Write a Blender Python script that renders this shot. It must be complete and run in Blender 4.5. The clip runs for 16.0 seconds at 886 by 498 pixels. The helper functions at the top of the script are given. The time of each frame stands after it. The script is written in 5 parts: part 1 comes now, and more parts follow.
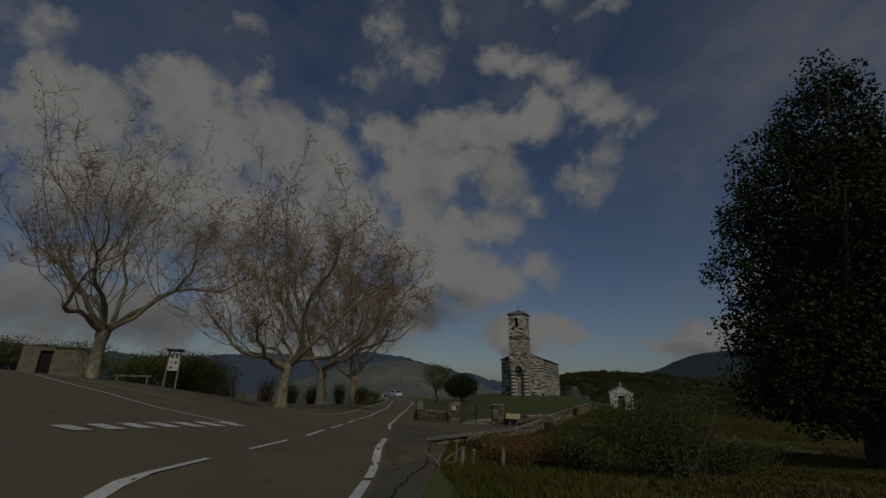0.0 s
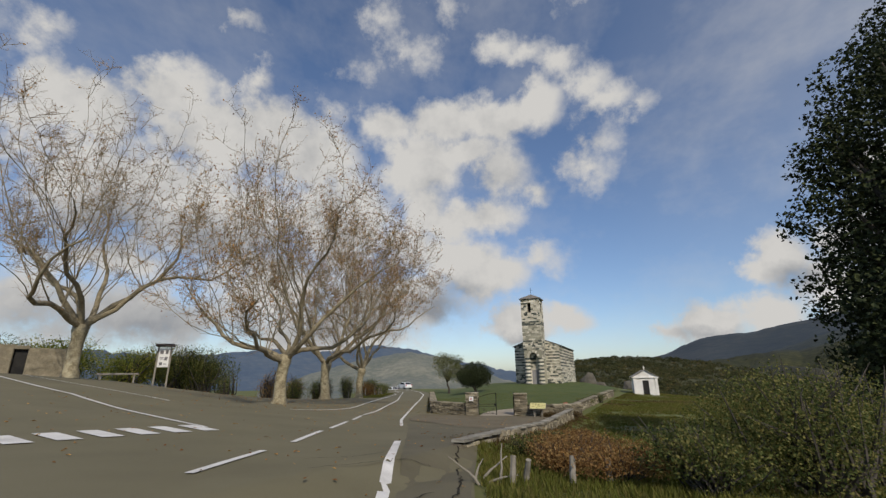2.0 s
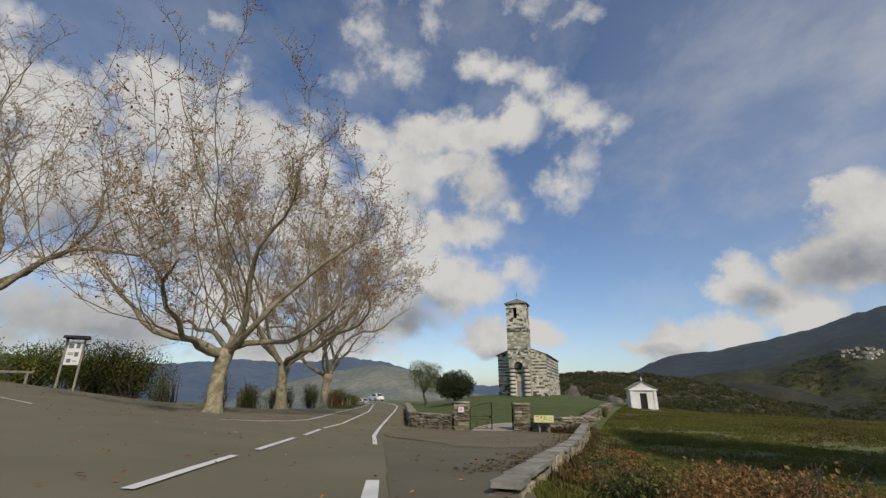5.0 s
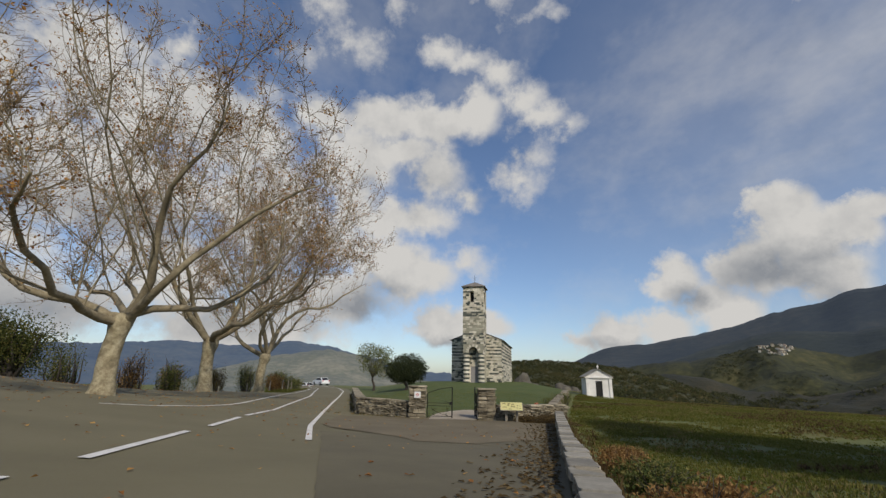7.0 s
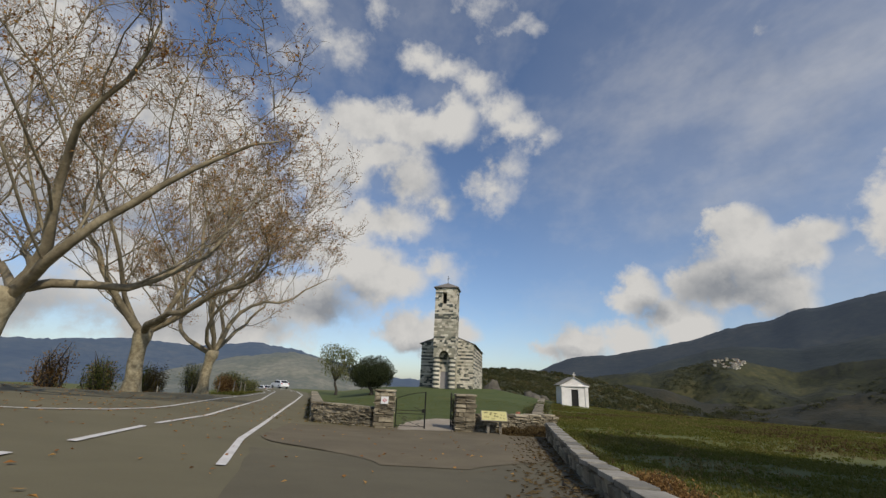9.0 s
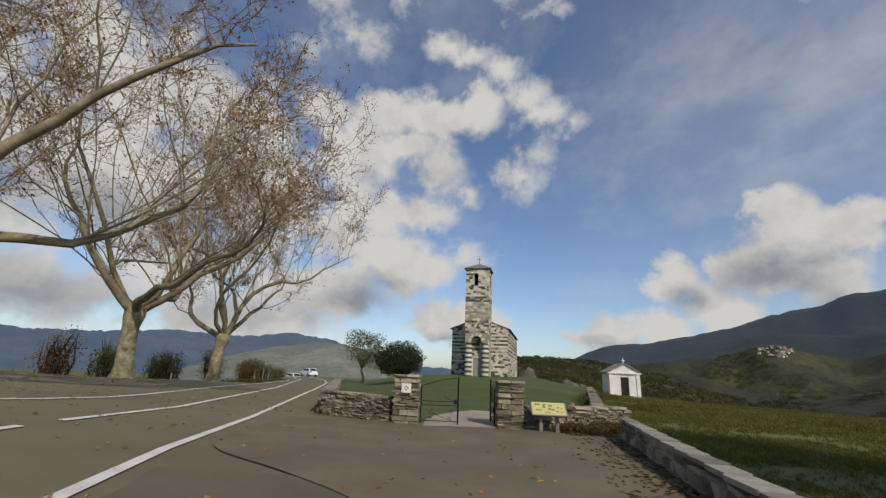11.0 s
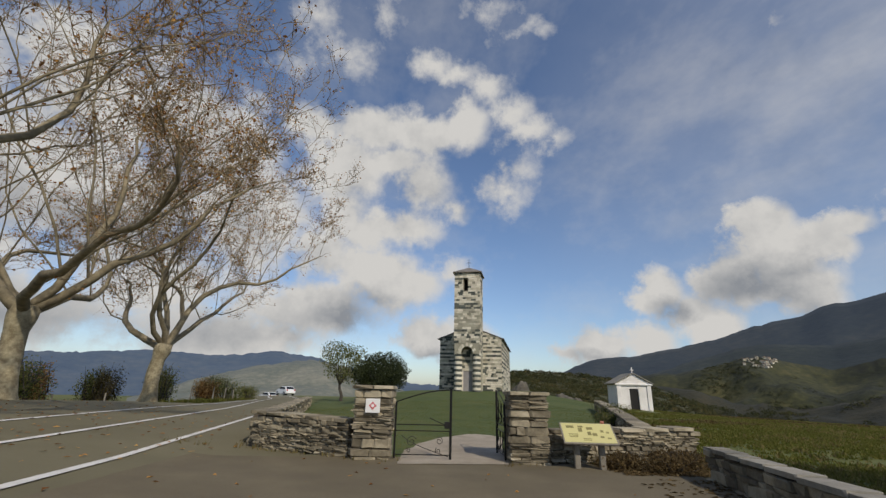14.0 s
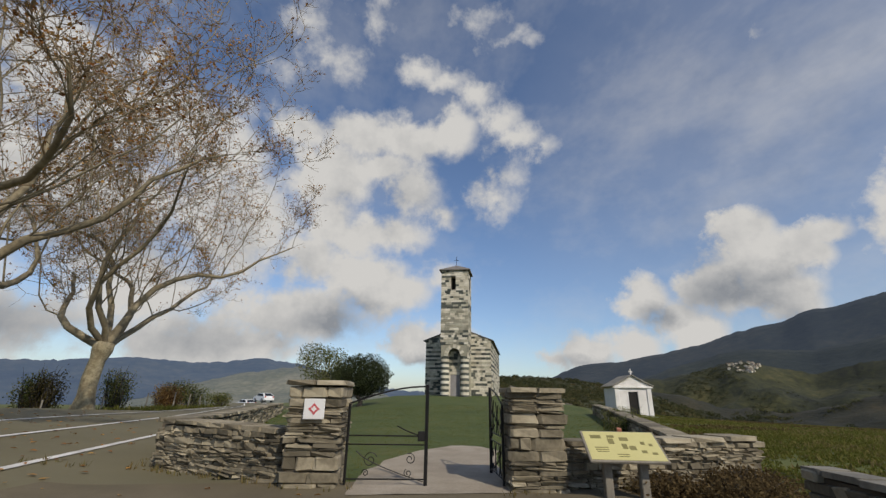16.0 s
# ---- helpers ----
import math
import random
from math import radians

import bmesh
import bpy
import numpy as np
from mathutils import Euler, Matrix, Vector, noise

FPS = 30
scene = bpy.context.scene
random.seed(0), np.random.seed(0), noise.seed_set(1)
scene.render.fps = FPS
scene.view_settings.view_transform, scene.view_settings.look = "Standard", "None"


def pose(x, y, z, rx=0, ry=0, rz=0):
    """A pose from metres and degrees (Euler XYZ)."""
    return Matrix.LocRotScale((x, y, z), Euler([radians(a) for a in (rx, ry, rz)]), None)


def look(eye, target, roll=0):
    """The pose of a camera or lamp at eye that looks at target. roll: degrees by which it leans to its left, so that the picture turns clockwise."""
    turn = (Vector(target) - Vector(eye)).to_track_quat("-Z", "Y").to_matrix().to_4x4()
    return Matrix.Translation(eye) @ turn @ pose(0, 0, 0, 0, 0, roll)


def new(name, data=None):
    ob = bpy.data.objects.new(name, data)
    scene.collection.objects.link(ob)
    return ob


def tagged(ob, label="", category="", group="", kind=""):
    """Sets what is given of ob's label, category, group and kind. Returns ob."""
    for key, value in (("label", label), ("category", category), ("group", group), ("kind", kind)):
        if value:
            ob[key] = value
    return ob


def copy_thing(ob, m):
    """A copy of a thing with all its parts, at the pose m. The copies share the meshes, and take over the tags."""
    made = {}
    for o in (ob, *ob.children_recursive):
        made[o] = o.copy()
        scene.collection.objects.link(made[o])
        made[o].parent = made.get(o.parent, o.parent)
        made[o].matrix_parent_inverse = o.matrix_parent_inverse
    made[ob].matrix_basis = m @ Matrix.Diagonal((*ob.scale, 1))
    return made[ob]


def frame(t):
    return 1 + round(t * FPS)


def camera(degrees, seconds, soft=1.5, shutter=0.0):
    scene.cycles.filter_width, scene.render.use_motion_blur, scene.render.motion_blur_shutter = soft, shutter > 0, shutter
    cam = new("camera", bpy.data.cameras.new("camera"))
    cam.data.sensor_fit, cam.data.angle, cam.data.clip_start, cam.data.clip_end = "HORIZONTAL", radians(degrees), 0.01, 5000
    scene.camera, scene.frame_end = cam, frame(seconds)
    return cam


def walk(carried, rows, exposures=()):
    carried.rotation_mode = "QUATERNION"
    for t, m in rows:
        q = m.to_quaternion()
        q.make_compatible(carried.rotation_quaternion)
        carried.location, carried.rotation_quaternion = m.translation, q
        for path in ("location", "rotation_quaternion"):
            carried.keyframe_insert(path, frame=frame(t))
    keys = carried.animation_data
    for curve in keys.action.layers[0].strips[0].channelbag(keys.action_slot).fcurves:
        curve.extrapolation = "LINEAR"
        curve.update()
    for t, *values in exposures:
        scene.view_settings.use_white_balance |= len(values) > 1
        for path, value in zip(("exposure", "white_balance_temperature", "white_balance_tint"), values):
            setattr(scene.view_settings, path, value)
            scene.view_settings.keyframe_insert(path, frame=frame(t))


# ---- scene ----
cam = camera(91.9, 16.0, soft=1.4)
ROWS = [
    (0.0, 1.597, 2.535, 1.452, 107.72, -1.04, 2.41),
    (0.5, 1.426, 3.304, 1.457, 108.07, 1.56, 2.93),
    (1.0, 1.277, 4.212, 1.411, 107.66, 0.60, 2.74),
    (1.5, 1.104, 5.130, 1.366, 107.85, 1.74, 3.62),
    (2.0, 0.984, 5.985, 1.325, 106.62, 0.60, 3.50),
    (2.5, 0.869, 6.787, 1.305, 107.85, -0.01, 3.28),
    (3.0, 0.788, 7.477, 1.305, 107.34, 0.11, 1.71),
    (5.5, -0.190, 12.676, 0.747, 108.86, -0.41, -1.42),
    (6.0, -0.262, 13.550, 0.696, 109.31, -0.93, -3.42),
    (6.5, -0.331, 14.613, 0.669, 107.55, -2.07, -3.20),
    (7.0, -0.346, 15.285, 0.671, 106.73, -1.09, -6.80),
    (7.5, -0.350, 16.362, 0.619, 105.52, -1.59, -4.55),
    (8.0, -0.340, 16.960, 0.596, 106.61, -0.29, -6.98),
    (8.5, -0.295, 17.668, 0.583, 107.43, -1.89, -8.53),
    (9.0, -0.265, 18.350, 0.542, 107.65, -2.30, -11.20),
    (11.5, 0.501, 23.363, 0.348, 105.98, -2.27, -6.70),
    (12.0, 0.601, 24.056, 0.317, 107.77, -1.50, -7.47),
    (12.5, 0.735, 24.778, 0.297, 108.02, -2.81, -6.40),
    (13.0, 0.825, 25.554, 0.268, 108.01, -1.60, -7.89),
    (13.5, 0.943, 26.222, 0.240, 108.46, -1.47, -6.72),
    (14.0, 0.998, 26.993, 0.225, 108.22, -1.28, -8.71),
    (14.5, 1.157, 27.676, 0.180, 108.53, -0.25, -8.64),
    (15.0, 1.279, 28.426, 0.157, 108.13, -1.23, -11.29),
    (15.5, 1.494, 29.150, 0.148, 107.41, -0.88, -9.62),
    (16.0, 1.656, 29.744, 0.078, 109.05, -0.91, -10.22),
]
EXPOSURES = [(0.0, -2.15), (0.5, -1.42), (1.0, -0.93), (1.5, -0.40), (2.0, 0.0), (16.0, 0.0)]
walk(cam, [(t, pose(x, y, z, rx, ry, rz)) for t, x, y, z, rx, ry, rz in ROWS], EXPOSURES)

# ---- sky and sun ----
SUN_AZ, SUN_EL = 158.0, 40.0      # degrees clockwise from straight ahead, above the horizon
# clouds of the day, bank by bank: azimuth, elevation, half width, half height (degrees), density
WEST_BANK = [
    (-50.3, 27.3, 4.1, 3.5, 1.2), (-46.0, 26.4, 4.8, 4.4, 1.2), (-39.6, 31.1, 5.2, 4.7, 1.2), (-34.7, 28.3, 6.5, 5.8, 1.2), (-28.3, 29.9, 7.4, 5.4, 1.1),
    (-22.2, 27.7, 7.9, 5.7, 1.1), (-44.9, 19.7, 8.4, 5.9, 1.2), (-33.6, 18.8, 12.4, 6.9, 1.2), (-18.3, 19.6, 9.6, 8.6, 1.1), (-41.9, 12.2, 9.2, 2.7, 0.7),
    (-26.4, 11.7, 12.0, 4.9, 0.9), (-11.6, 8.3, 10.4, 4.3, 0.9), (-29.3, 35.5, 2.1, 2.5, 0.5), (-51.1, 33.4, 2.8, 2.2, 0.4), (-32.5, 40.4, 3.3, 1.3, 0.4),
    (-35.8, 5.8, 9.7, 2.1, 0.6), (-66.0, 30.0, 12.0, 10.0, 1.0), (-40.0, 7.0, 17.0, 5.0, 0.85), (-19.0, 6.0, 16.0, 4.5, 0.9),
]
MIDDLE_BANK = [
    (-11.1, 32.8, 6.7, 3.2, 0.8), (-2.7, 33.0, 8.1, 3.7, 1.1), (6.0, 33.2, 7.3, 3.4, 1.1), (11.1, 34.7, 4.2, 3.7, 1.0), (-7.0, 27.4, 8.6, 6.4, 1.1),
    (1.1, 29.4, 7.1, 2.6, 0.9), (6.3, 26.4, 5.0, 5.3, 0.9), (10.6, 23.5, 2.9, 2.7, 0.6), (-1.3, 19.9, 6.6, 3.6, 0.95), (3.4, 20.2, 5.8, 3.2, 0.9),
    (-6.2, 20.9, 5.6, 5.3, 0.9), (-7.9, 16.2, 5.3, 3.9, 1.1), (-0.8, 13.9, 8.2, 4.5, 1.2), (4.6, 13.5, 4.6, 3.1, 0.9), (-7.8, 9.6, 9.4, 4.3, 1.0),
    (10.0, 15.2, 3.7, 2.3, 0.4), (7.3, 7.0, 4.9, 3.0, 1.2), (13.2, 7.2, 3.5, 1.9, 0.7), (-12.3, 6.4, 4.8, 2.1, 0.9),
]
WISPS = [
    (5.4, 41.6, 4.2, 2.1, 0.52), (10.0, 40.7, 4.7, 2.3, 0.58), (15.0, 39.3, 4.6, 2.1, 0.58), (18.5, 36.1, 3.4, 2.8, 0.58), (20.9, 32.9, 4.2, 2.3, 0.65),
    (24.0, 31.2, 3.1, 2.1, 0.52), (19.1, 28.5, 3.5, 2.8, 0.48), (17.8, 25.3, 3.6, 3.6, 0.48), (-12.6, 44.4, 3.9, 3.8, 0.34), (-9.3, 41.4, 5.9, 3.0, 0.38),
    (-18.1, 38.9, 5.2, 1.9, 0.29), (-2.6, 45.9, 4.8, 2.2, 0.29), (14.6, 47.0, 6.5, 1.6, 0.29), (21.0, 45.2, 6.1, 1.2, 0.31), (-19.2, 33.4, 4.9, 2.1, 0.34),
    (53.3, 37.9, 1.5, 1.8, 0.28), (-0.5, 47.9, 4.4, 1.2, 0.21),
]
EAST_CUMULUS = [
    (47.4, 17.9, 3.3, 3.8, 1.3), (48.4, 14.3, 4.7, 4.0, 1.3), (43.9, 12.5, 4.4, 4.3, 1.2), (49.1, 10.8, 4.5, 3.3, 1.2), (35.6, 11.6, 4.2, 3.3, 1.15),
    (39.0, 9.2, 3.9, 3.0, 1.0), (41.1, 7.3, 3.6, 2.9, 1.0), (28.3, 5.8, 3.8, 2.8, 1.2), (33.3, 6.3, 3.9, 2.5, 1.1), (25.3, 4.1, 2.4, 1.3, 0.8),
    (52.3, 14.7, 2.8, 2.8, 1.2), (54.6, 16.4, 1.9, 2.1, 1.1), (64.0, 17.0, 8.0, 6.0, 1.1),
]
# undersides in their own shade
UNDERSIDES = [
    (-42.6, 15.6, 8.7, 4.1, 0.9), (-30.1, 15.4, 11.6, 4.7, 0.9), (-18.2, 18.2, 5.2, 5.2, 0.4), (-4.8, 8.4, 10.4, 3.0, 0.9), (-0.5, 10.6, 7.2, 2.2, 0.7),
    (7.3, 4.9, 4.4, 1.4, 0.7), (45.6, 10.9, 6.8, 3.0, 0.85), (36.5, 9.3, 4.1, 2.1, 0.8), (28.2, 4.1, 3.8, 1.2, 0.6), (49.0, 12.5, 3.5, 2.0, 0.6),
    (-5.9, 24.6, 5.7, 3.1, 0.35), (49.5, 8.6, 2.9, 1.9, 0.6), (65.0, 13.0, 7.0, 4.0, 0.8), (-36.0, 6.0, 22.0, 5.0, 0.6), (-15.0, 6.0, 16.0, 4.0, 0.6),
]


def make_world():
    world = bpy.data.worlds.new("sky")
    scene.world = world
    world.use_nodes = True
    nt = world.node_tree
    nt.nodes.clear()
    N, L = nt.nodes.new, nt.links.new

    def put(sock, v):
        if isinstance(v, (int, float, tuple)):
            sock.default_value = v
        else:
            L(v, sock)

    def mth(op, a, b=0.0, c=0.0, clamp=False):
        n = N("ShaderNodeMath")
        n.operation, n.use_clamp = op, clamp
        for k, v in enumerate((a, b, c)):
            put(n.inputs[k], v)
        return n.outputs[0]

    def vec(op, a, b=(0, 0, 0)):
        n = N("ShaderNodeVectorMath")
        n.operation = op
        put(n.inputs[0], a)
        put(n.inputs[1], b)
        return n.outputs[1] if op == "LENGTH" else n.outputs[0]

    def noise_at(v, scale, detail, rough):
        n = N("ShaderNodeTexNoise")
        n.inputs["Scale"].default_value, n.inputs["Detail"].default_value, n.inputs["Roughness"].default_value = scale, detail, rough
        L(v, n.inputs["Vector"])
        return n

    way = N("ShaderNodeTexCoord").outputs["Generated"]
    way = vec("NORMALIZE", way)
    sep = N("ShaderNodeSeparateXYZ")
    L(way, sep.inputs[0])
    az = mth("MULTIPLY", mth("ARCTAN2", sep.outputs[0], sep.outputs[1]), 57.2958)
    el = mth("MULTIPLY", mth("ARCSINE", sep.outputs[2]), 57.2958)
    comb = N("ShaderNodeCombineXYZ")
    L(az, comb.inputs[0])
    L(el, comb.inputs[1])
    big = noise_at(way, 5.0, 4.0, 0.55)
    warp = vec("MULTIPLY", vec("SUBTRACT", big.outputs["Color"], (0.5, 0.5, 0.5)), (6.5, 5.0, 0.0))
    fine = noise_at(way, 13.0, 8.0, 0.62)
    warp2 = vec("MULTIPLY", vec("SUBTRACT", fine.outputs["Color"], (0.5, 0.5, 0.5)), (4.6, 4.2, 0.0))
    plane = vec("ADD", vec("ADD", comb.outputs[0], warp), warp2)

    def field(rows):
        total = None
        for a, e, ra, re, s in rows:
            d = vec("LENGTH", vec("MULTIPLY", vec("SUBTRACT", plane, (a, e, 0.0)), (0.93 / ra, 0.93 / re, 0.0)))
            v = mth("MULTIPLY_ADD", d, -s, s)
            total = v if total is None else mth("SMOOTH_MAX", total, v, 0.22)
        return total

    dens = mth("ADD", field(WEST_BANK + MIDDLE_BANK + WISPS + EAST_CUMULUS), mth("MULTIPLY_ADD", fine.outputs["Fac"], 1.5, -0.84))
    ramp = N("ShaderNodeMapRange")
    ramp.interpolation_type = "SMOOTHSTEP"
    ramp.inputs["From Min"].default_value, ramp.inputs["From Max"].default_value = -0.18, 0.52
    L(dens, ramp.inputs["Value"])
    # thin high veil
    veil = noise_at(vec("MULTIPLY", way, (3.0, 1.2, 4.0)), 1.6, 5.0, 0.6)
    veilr = N("ShaderNodeMapRange")
    veilr.inputs["From Min"].default_value, veilr.inputs["From Max"].default_value, veilr.inputs["To Max"].default_value = 0.42, 0.8, 0.32
    L(veil.outputs["Fac"], veilr.inputs["Value"])
    # broad thin cirrus over the eastern sky
    haze = mth("MULTIPLY", mth("MAXIMUM", field([(52.0, 30.0, 34.0, 30.0, 1.0)]), 0.0), mth("MULTIPLY_ADD", veil.outputs["Fac"], 0.42, 0.06))
    cover = mth("MAXIMUM", ramp.outputs[0], mth("ADD", veilr.outputs[0], haze))
    cover = mth("MULTIPLY", cover, mth("GREATER_THAN", el, -1.0))
    shade = mth("ADD", mth("MULTIPLY", mth("MAXIMUM", field(UNDERSIDES), 0.0), 1.2), mth("ADD", mth("MULTIPLY_ADD", big.outputs["Fac"], 1.5, -0.70), mth("MULTIPLY_ADD", fine.outputs["Fac"], -1.2, 0.56)), clamp=True)
    cloud = N("ShaderNodeMix")
    cloud.data_type = "RGBA"
    L(shade, cloud.inputs[0])
    cloud.inputs[6].default_value, cloud.inputs[7].default_value = (0.62, 0.605, 0.58, 1), (0.26, 0.275, 0.30, 1)
    sky = N("ShaderNodeTexSky")
    sky.sky_type, sky.sun_disc = "NISHITA", False
    sky.sun_elevation, sky.sun_rotation = radians(SUN_EL), radians(SUN_AZ)
    sky.altitude, sky.air_density, sky.dust_density, sky.ozone_density = 500, 1.0, 1.2, 1.5
    dim = vec("MULTIPLY", sky.outputs[0], (0.106, 0.111, 0.121))
    mix = N("ShaderNodeMix")
    mix.data_type = "RGBA"
    L(cover, mix.inputs[0])
    L(dim, mix.inputs[6])
    L(cloud.outputs[2], mix.inputs[7])
    bg = N("ShaderNodeBackground")
    L(mix.outputs[2], bg.inputs[0])
    bg.inputs[1].default_value = 1.0
    out = N("ShaderNodeOutputWorld")
    L(bg.outputs[0], out.inputs[0])


make_world()
sun = new("sun", bpy.data.lights.new("sun", "SUN"))
sun.data.energy, sun.data.angle, sun.data.color = 3.1, radians(0.6), (1.0, 0.89, 0.74)
a, e = radians(SUN_AZ), radians(SUN_EL)
sun.matrix_world = look((0, 0, 60), (-math.sin(a) * math.cos(e), -math.cos(a) * math.cos(e), 60 - math.sin(e)))


# ---- materials ----
def material(name, colours, scale=3.0, rough=0.85, bump=0.3, fine=40.0, metal=0.0, per_piece=0.0, island=0.0, spread=1.0, leaf=False, coat=None, height=0.02):
    """colours: two or three base colours, mixed by coarse and fine noise; per_piece: brightness change from object to object;
    island: the same from one joined piece to the next."""
    m = bpy.data.materials.new(name)
    m.use_nodes = True
    nt = m.node_tree
    N, L = nt.nodes.new, nt.links.new
    b = nt.nodes["Principled BSDF"]
    pos = N("ShaderNodeNewGeometry")
    n1, n2 = N("ShaderNodeTexNoise"), N("ShaderNodeTexNoise")
    for n, sc, det in ((n1, scale, 5.0), (n2, fine, 4.0)):
        n.inputs["Scale"].default_value, n.inputs["Detail"].default_value, n.inputs["Roughness"].default_value = sc, det, 0.6
        L(pos.outputs["Position"], n.inputs["Vector"])
    mixf = N("ShaderNodeMath")
    mixf.operation = "MULTIPLY_ADD"
    L(n1.outputs["Fac"], mixf.inputs[0])
    mixf.inputs[1].default_value = 0.65
    half = N("ShaderNodeMath")
    half.operation = "MULTIPLY"
    L(n2.outputs["Fac"], half.inputs[0])
    half.inputs[1].default_value = 0.35
    L(half.outputs[0], mixf.inputs[2])
    last = mixf.outputs[0]
    for amount, source in ((per_piece, "object"), (island, "island")):
        if amount:
            r = N("ShaderNodeObjectInfo").outputs["Random"] if source == "object" else pos.outputs["Random Per Island"]
            add = N("ShaderNodeMath")
            add.operation = "MULTIPLY_ADD"
            L(r, add.inputs[0])
            add.inputs[1].default_value = amount
            off = N("ShaderNodeMath")
            off.operation = "SUBTRACT"
            L(last, off.inputs[0])
            off.inputs[1].default_value = amount / 2
            L(off.outputs[0], add.inputs[2])
            last = add.outputs[0]
    ramp = N("ShaderNodeValToRGB")
    el = ramp.color_ramp.elements
    lo, hi = 0.5 - 0.22 * spread, 0.5 + 0.22 * spread
    el[0].position, el[1].position = lo, hi
    el[0].color, el[1].color = (*colours[0], 1), (*colours[-1], 1)
    for k, c in enumerate(colours[1:-1]):
        p = el.new(lo + (hi - lo) * (k + 1) / (len(colours) - 1))
        p.color = (*c, 1)
    L(last, ramp.inputs[0])
    L(ramp.outputs[0], b.inputs["Base Color"])
    b.inputs["Roughness"].default_value, b.inputs["Metallic"].default_value = rough, metal
    if leaf or not bump and rough > .55:
        b.inputs["Specular IOR Level"].default_value = 0.15
    if bump:
        bp = N("ShaderNodeBump")
        bp.inputs["Strength"].default_value, bp.inputs["Distance"].default_value = bump, height
        L(mixf.outputs[0], bp.inputs["Height"])
        L(bp.outputs[0], b.inputs["Normal"])
    if leaf:
        tr = N("ShaderNodeBsdfTranslucent")
        L(ramp.outputs[0], tr.inputs[0])
        ms = N("ShaderNodeMixShader")
        ms.inputs[0].default_value = 0.42
        L(b.outputs[0], ms.inputs[1])
        L(tr.outputs[0], ms.inputs[2])
        L(ms.outputs[0], nt.nodes["Material Output"].inputs[0])
    return m


ASPHALT = material("asphalt", [(0.098, 0.087, 0.047), (0.130, 0.116, 0.064), (0.160, 0.143, 0.083)], 0.35, 0.9, 0.35, 60, height=0.01)
GRAVEL = material("gravel_path", [(0.20, 0.165, 0.125), (0.30, 0.26, 0.20), (0.42, 0.37, 0.30)], 1.2, 0.95, 0.6, 30)
FORECOURT = material("dusty_asphalt", [(0.092, 0.075, 0.044), (0.125, 0.103, 0.061), (0.172, 0.142, 0.087)], 0.8, 0.95, 0.4, 35)
OLDASPHALT = material("old_dark_asphalt", [(0.074, 0.065, 0.038), (0.100, 0.088, 0.052), (0.130, 0.115, 0.069)], 0.6, 0.92, 0.45, 45, height=0.012)
GRIT = material("dark_grit", [(0.018, 0.016, 0.012), (0.035, 0.03, 0.022)], 4.0, 0.95, 0, 40)
PAINT = material("road_paint", [(0.42, 0.41, 0.39), (0.62, 0.61, 0.58), (0.74, 0.73, 0.70)], 1.5, 0.8, 0.2, 45)
FIELD = material("field_turf", [(0.060, 0.078, 0.014), (0.090, 0.104, 0.020), (0.120, 0.100, 0.036)], 0.22, 0.95, 0.6, 6, spread=1.0, height=0.06)
LAWN = material("lawn_turf", [(0.036, 0.058, 0.007), (0.056, 0.080, 0.011), (0.088, 0.094, 0.02)], 0.7, 0.95, 0.8, 9, height=0.08, spread=0.7)
GRASS = material("grass_blades", [(0.090, 0.106, 0.018), (0.138, 0.145, 0.030), (0.20, 0.168, 0.056)], 0.35, 0.8, 0, 9, leaf=True, island=0.35)
DRYGRASS = material("dry_grass", [(0.10, 0.10, 0.035), (0.18, 0.15, 0.06), (0.27, 0.20, 0.09)], 0.5, 0.85, 0, 9, leaf=True, island=0.4)
BRACKEN = material("dead_bracken", [(0.07, 0.048, 0.022), (0.115, 0.08, 0.036), (0.18, 0.13, 0.06)], 0.8, 0.9, 0, 9, leaf=True, island=0.5)
LIMBBARK = material("limb_bark", [(0.10, 0.082, 0.052), (0.20, 0.168, 0.105), (0.36, 0.31, 0.20)], 2.2, 0.9, 0.4, 9)
BARK = material("plane_bark", [(0.13, 0.105, 0.06), (0.21, 0.175, 0.105), (0.31, 0.27, 0.17), (0.42, 0.38, 0.26)], 3.0, 0.85, 0.5, 9, spread=0.7)
TWIG = material("twig_bark", [(0.15, 0.108, 0.066), (0.27, 0.20, 0.12), (0.40, 0.305, 0.185)], 1.0, 0.9, 0, 5)
DEADLEAF = material("plane_dead_leaf", [(0.20, 0.085, 0.030), (0.38, 0.18, 0.06), (0.55, 0.32, 0.10)], 0.7, 0.85, 0, 9, leaf=True, island=0.6)
DARKBARK = material("dark_bark", [(0.04, 0.034, 0.028), (0.075, 0.065, 0.05)], 3.0, 0.95, 0.6, 14)
OAKLEAF = material("holm_oak_leaf", [(0.014, 0.020, 0.009), (0.028, 0.038, 0.015), (0.055, 0.066, 0.024)], 0.6, 0.7, 0, 5, island=0.5)
SHRUBLEAF = material("shrub_leaf", [(0.06, 0.08, 0.024), (0.115, 0.135, 0.04), (0.22, 0.20, 0.065)], 0.8, 0.7, 0, 5, leaf=True, island=0.6)
GREENLEAF = material("bright_shrub_leaf", [(0.13, 0.17, 0.025), (0.23, 0.26, 0.045), (0.38, 0.34, 0.075)], 0.5, 0.7, 0, 5, leaf=True, island=0.6)
RUSTLEAF = material("rust_leaf", [(0.16, 0.085, 0.032), (0.27, 0.15, 0.055), (0.35, 0.23, 0.09)], 0.5, 0.8, 0, 5, leaf=True, island=0.6)
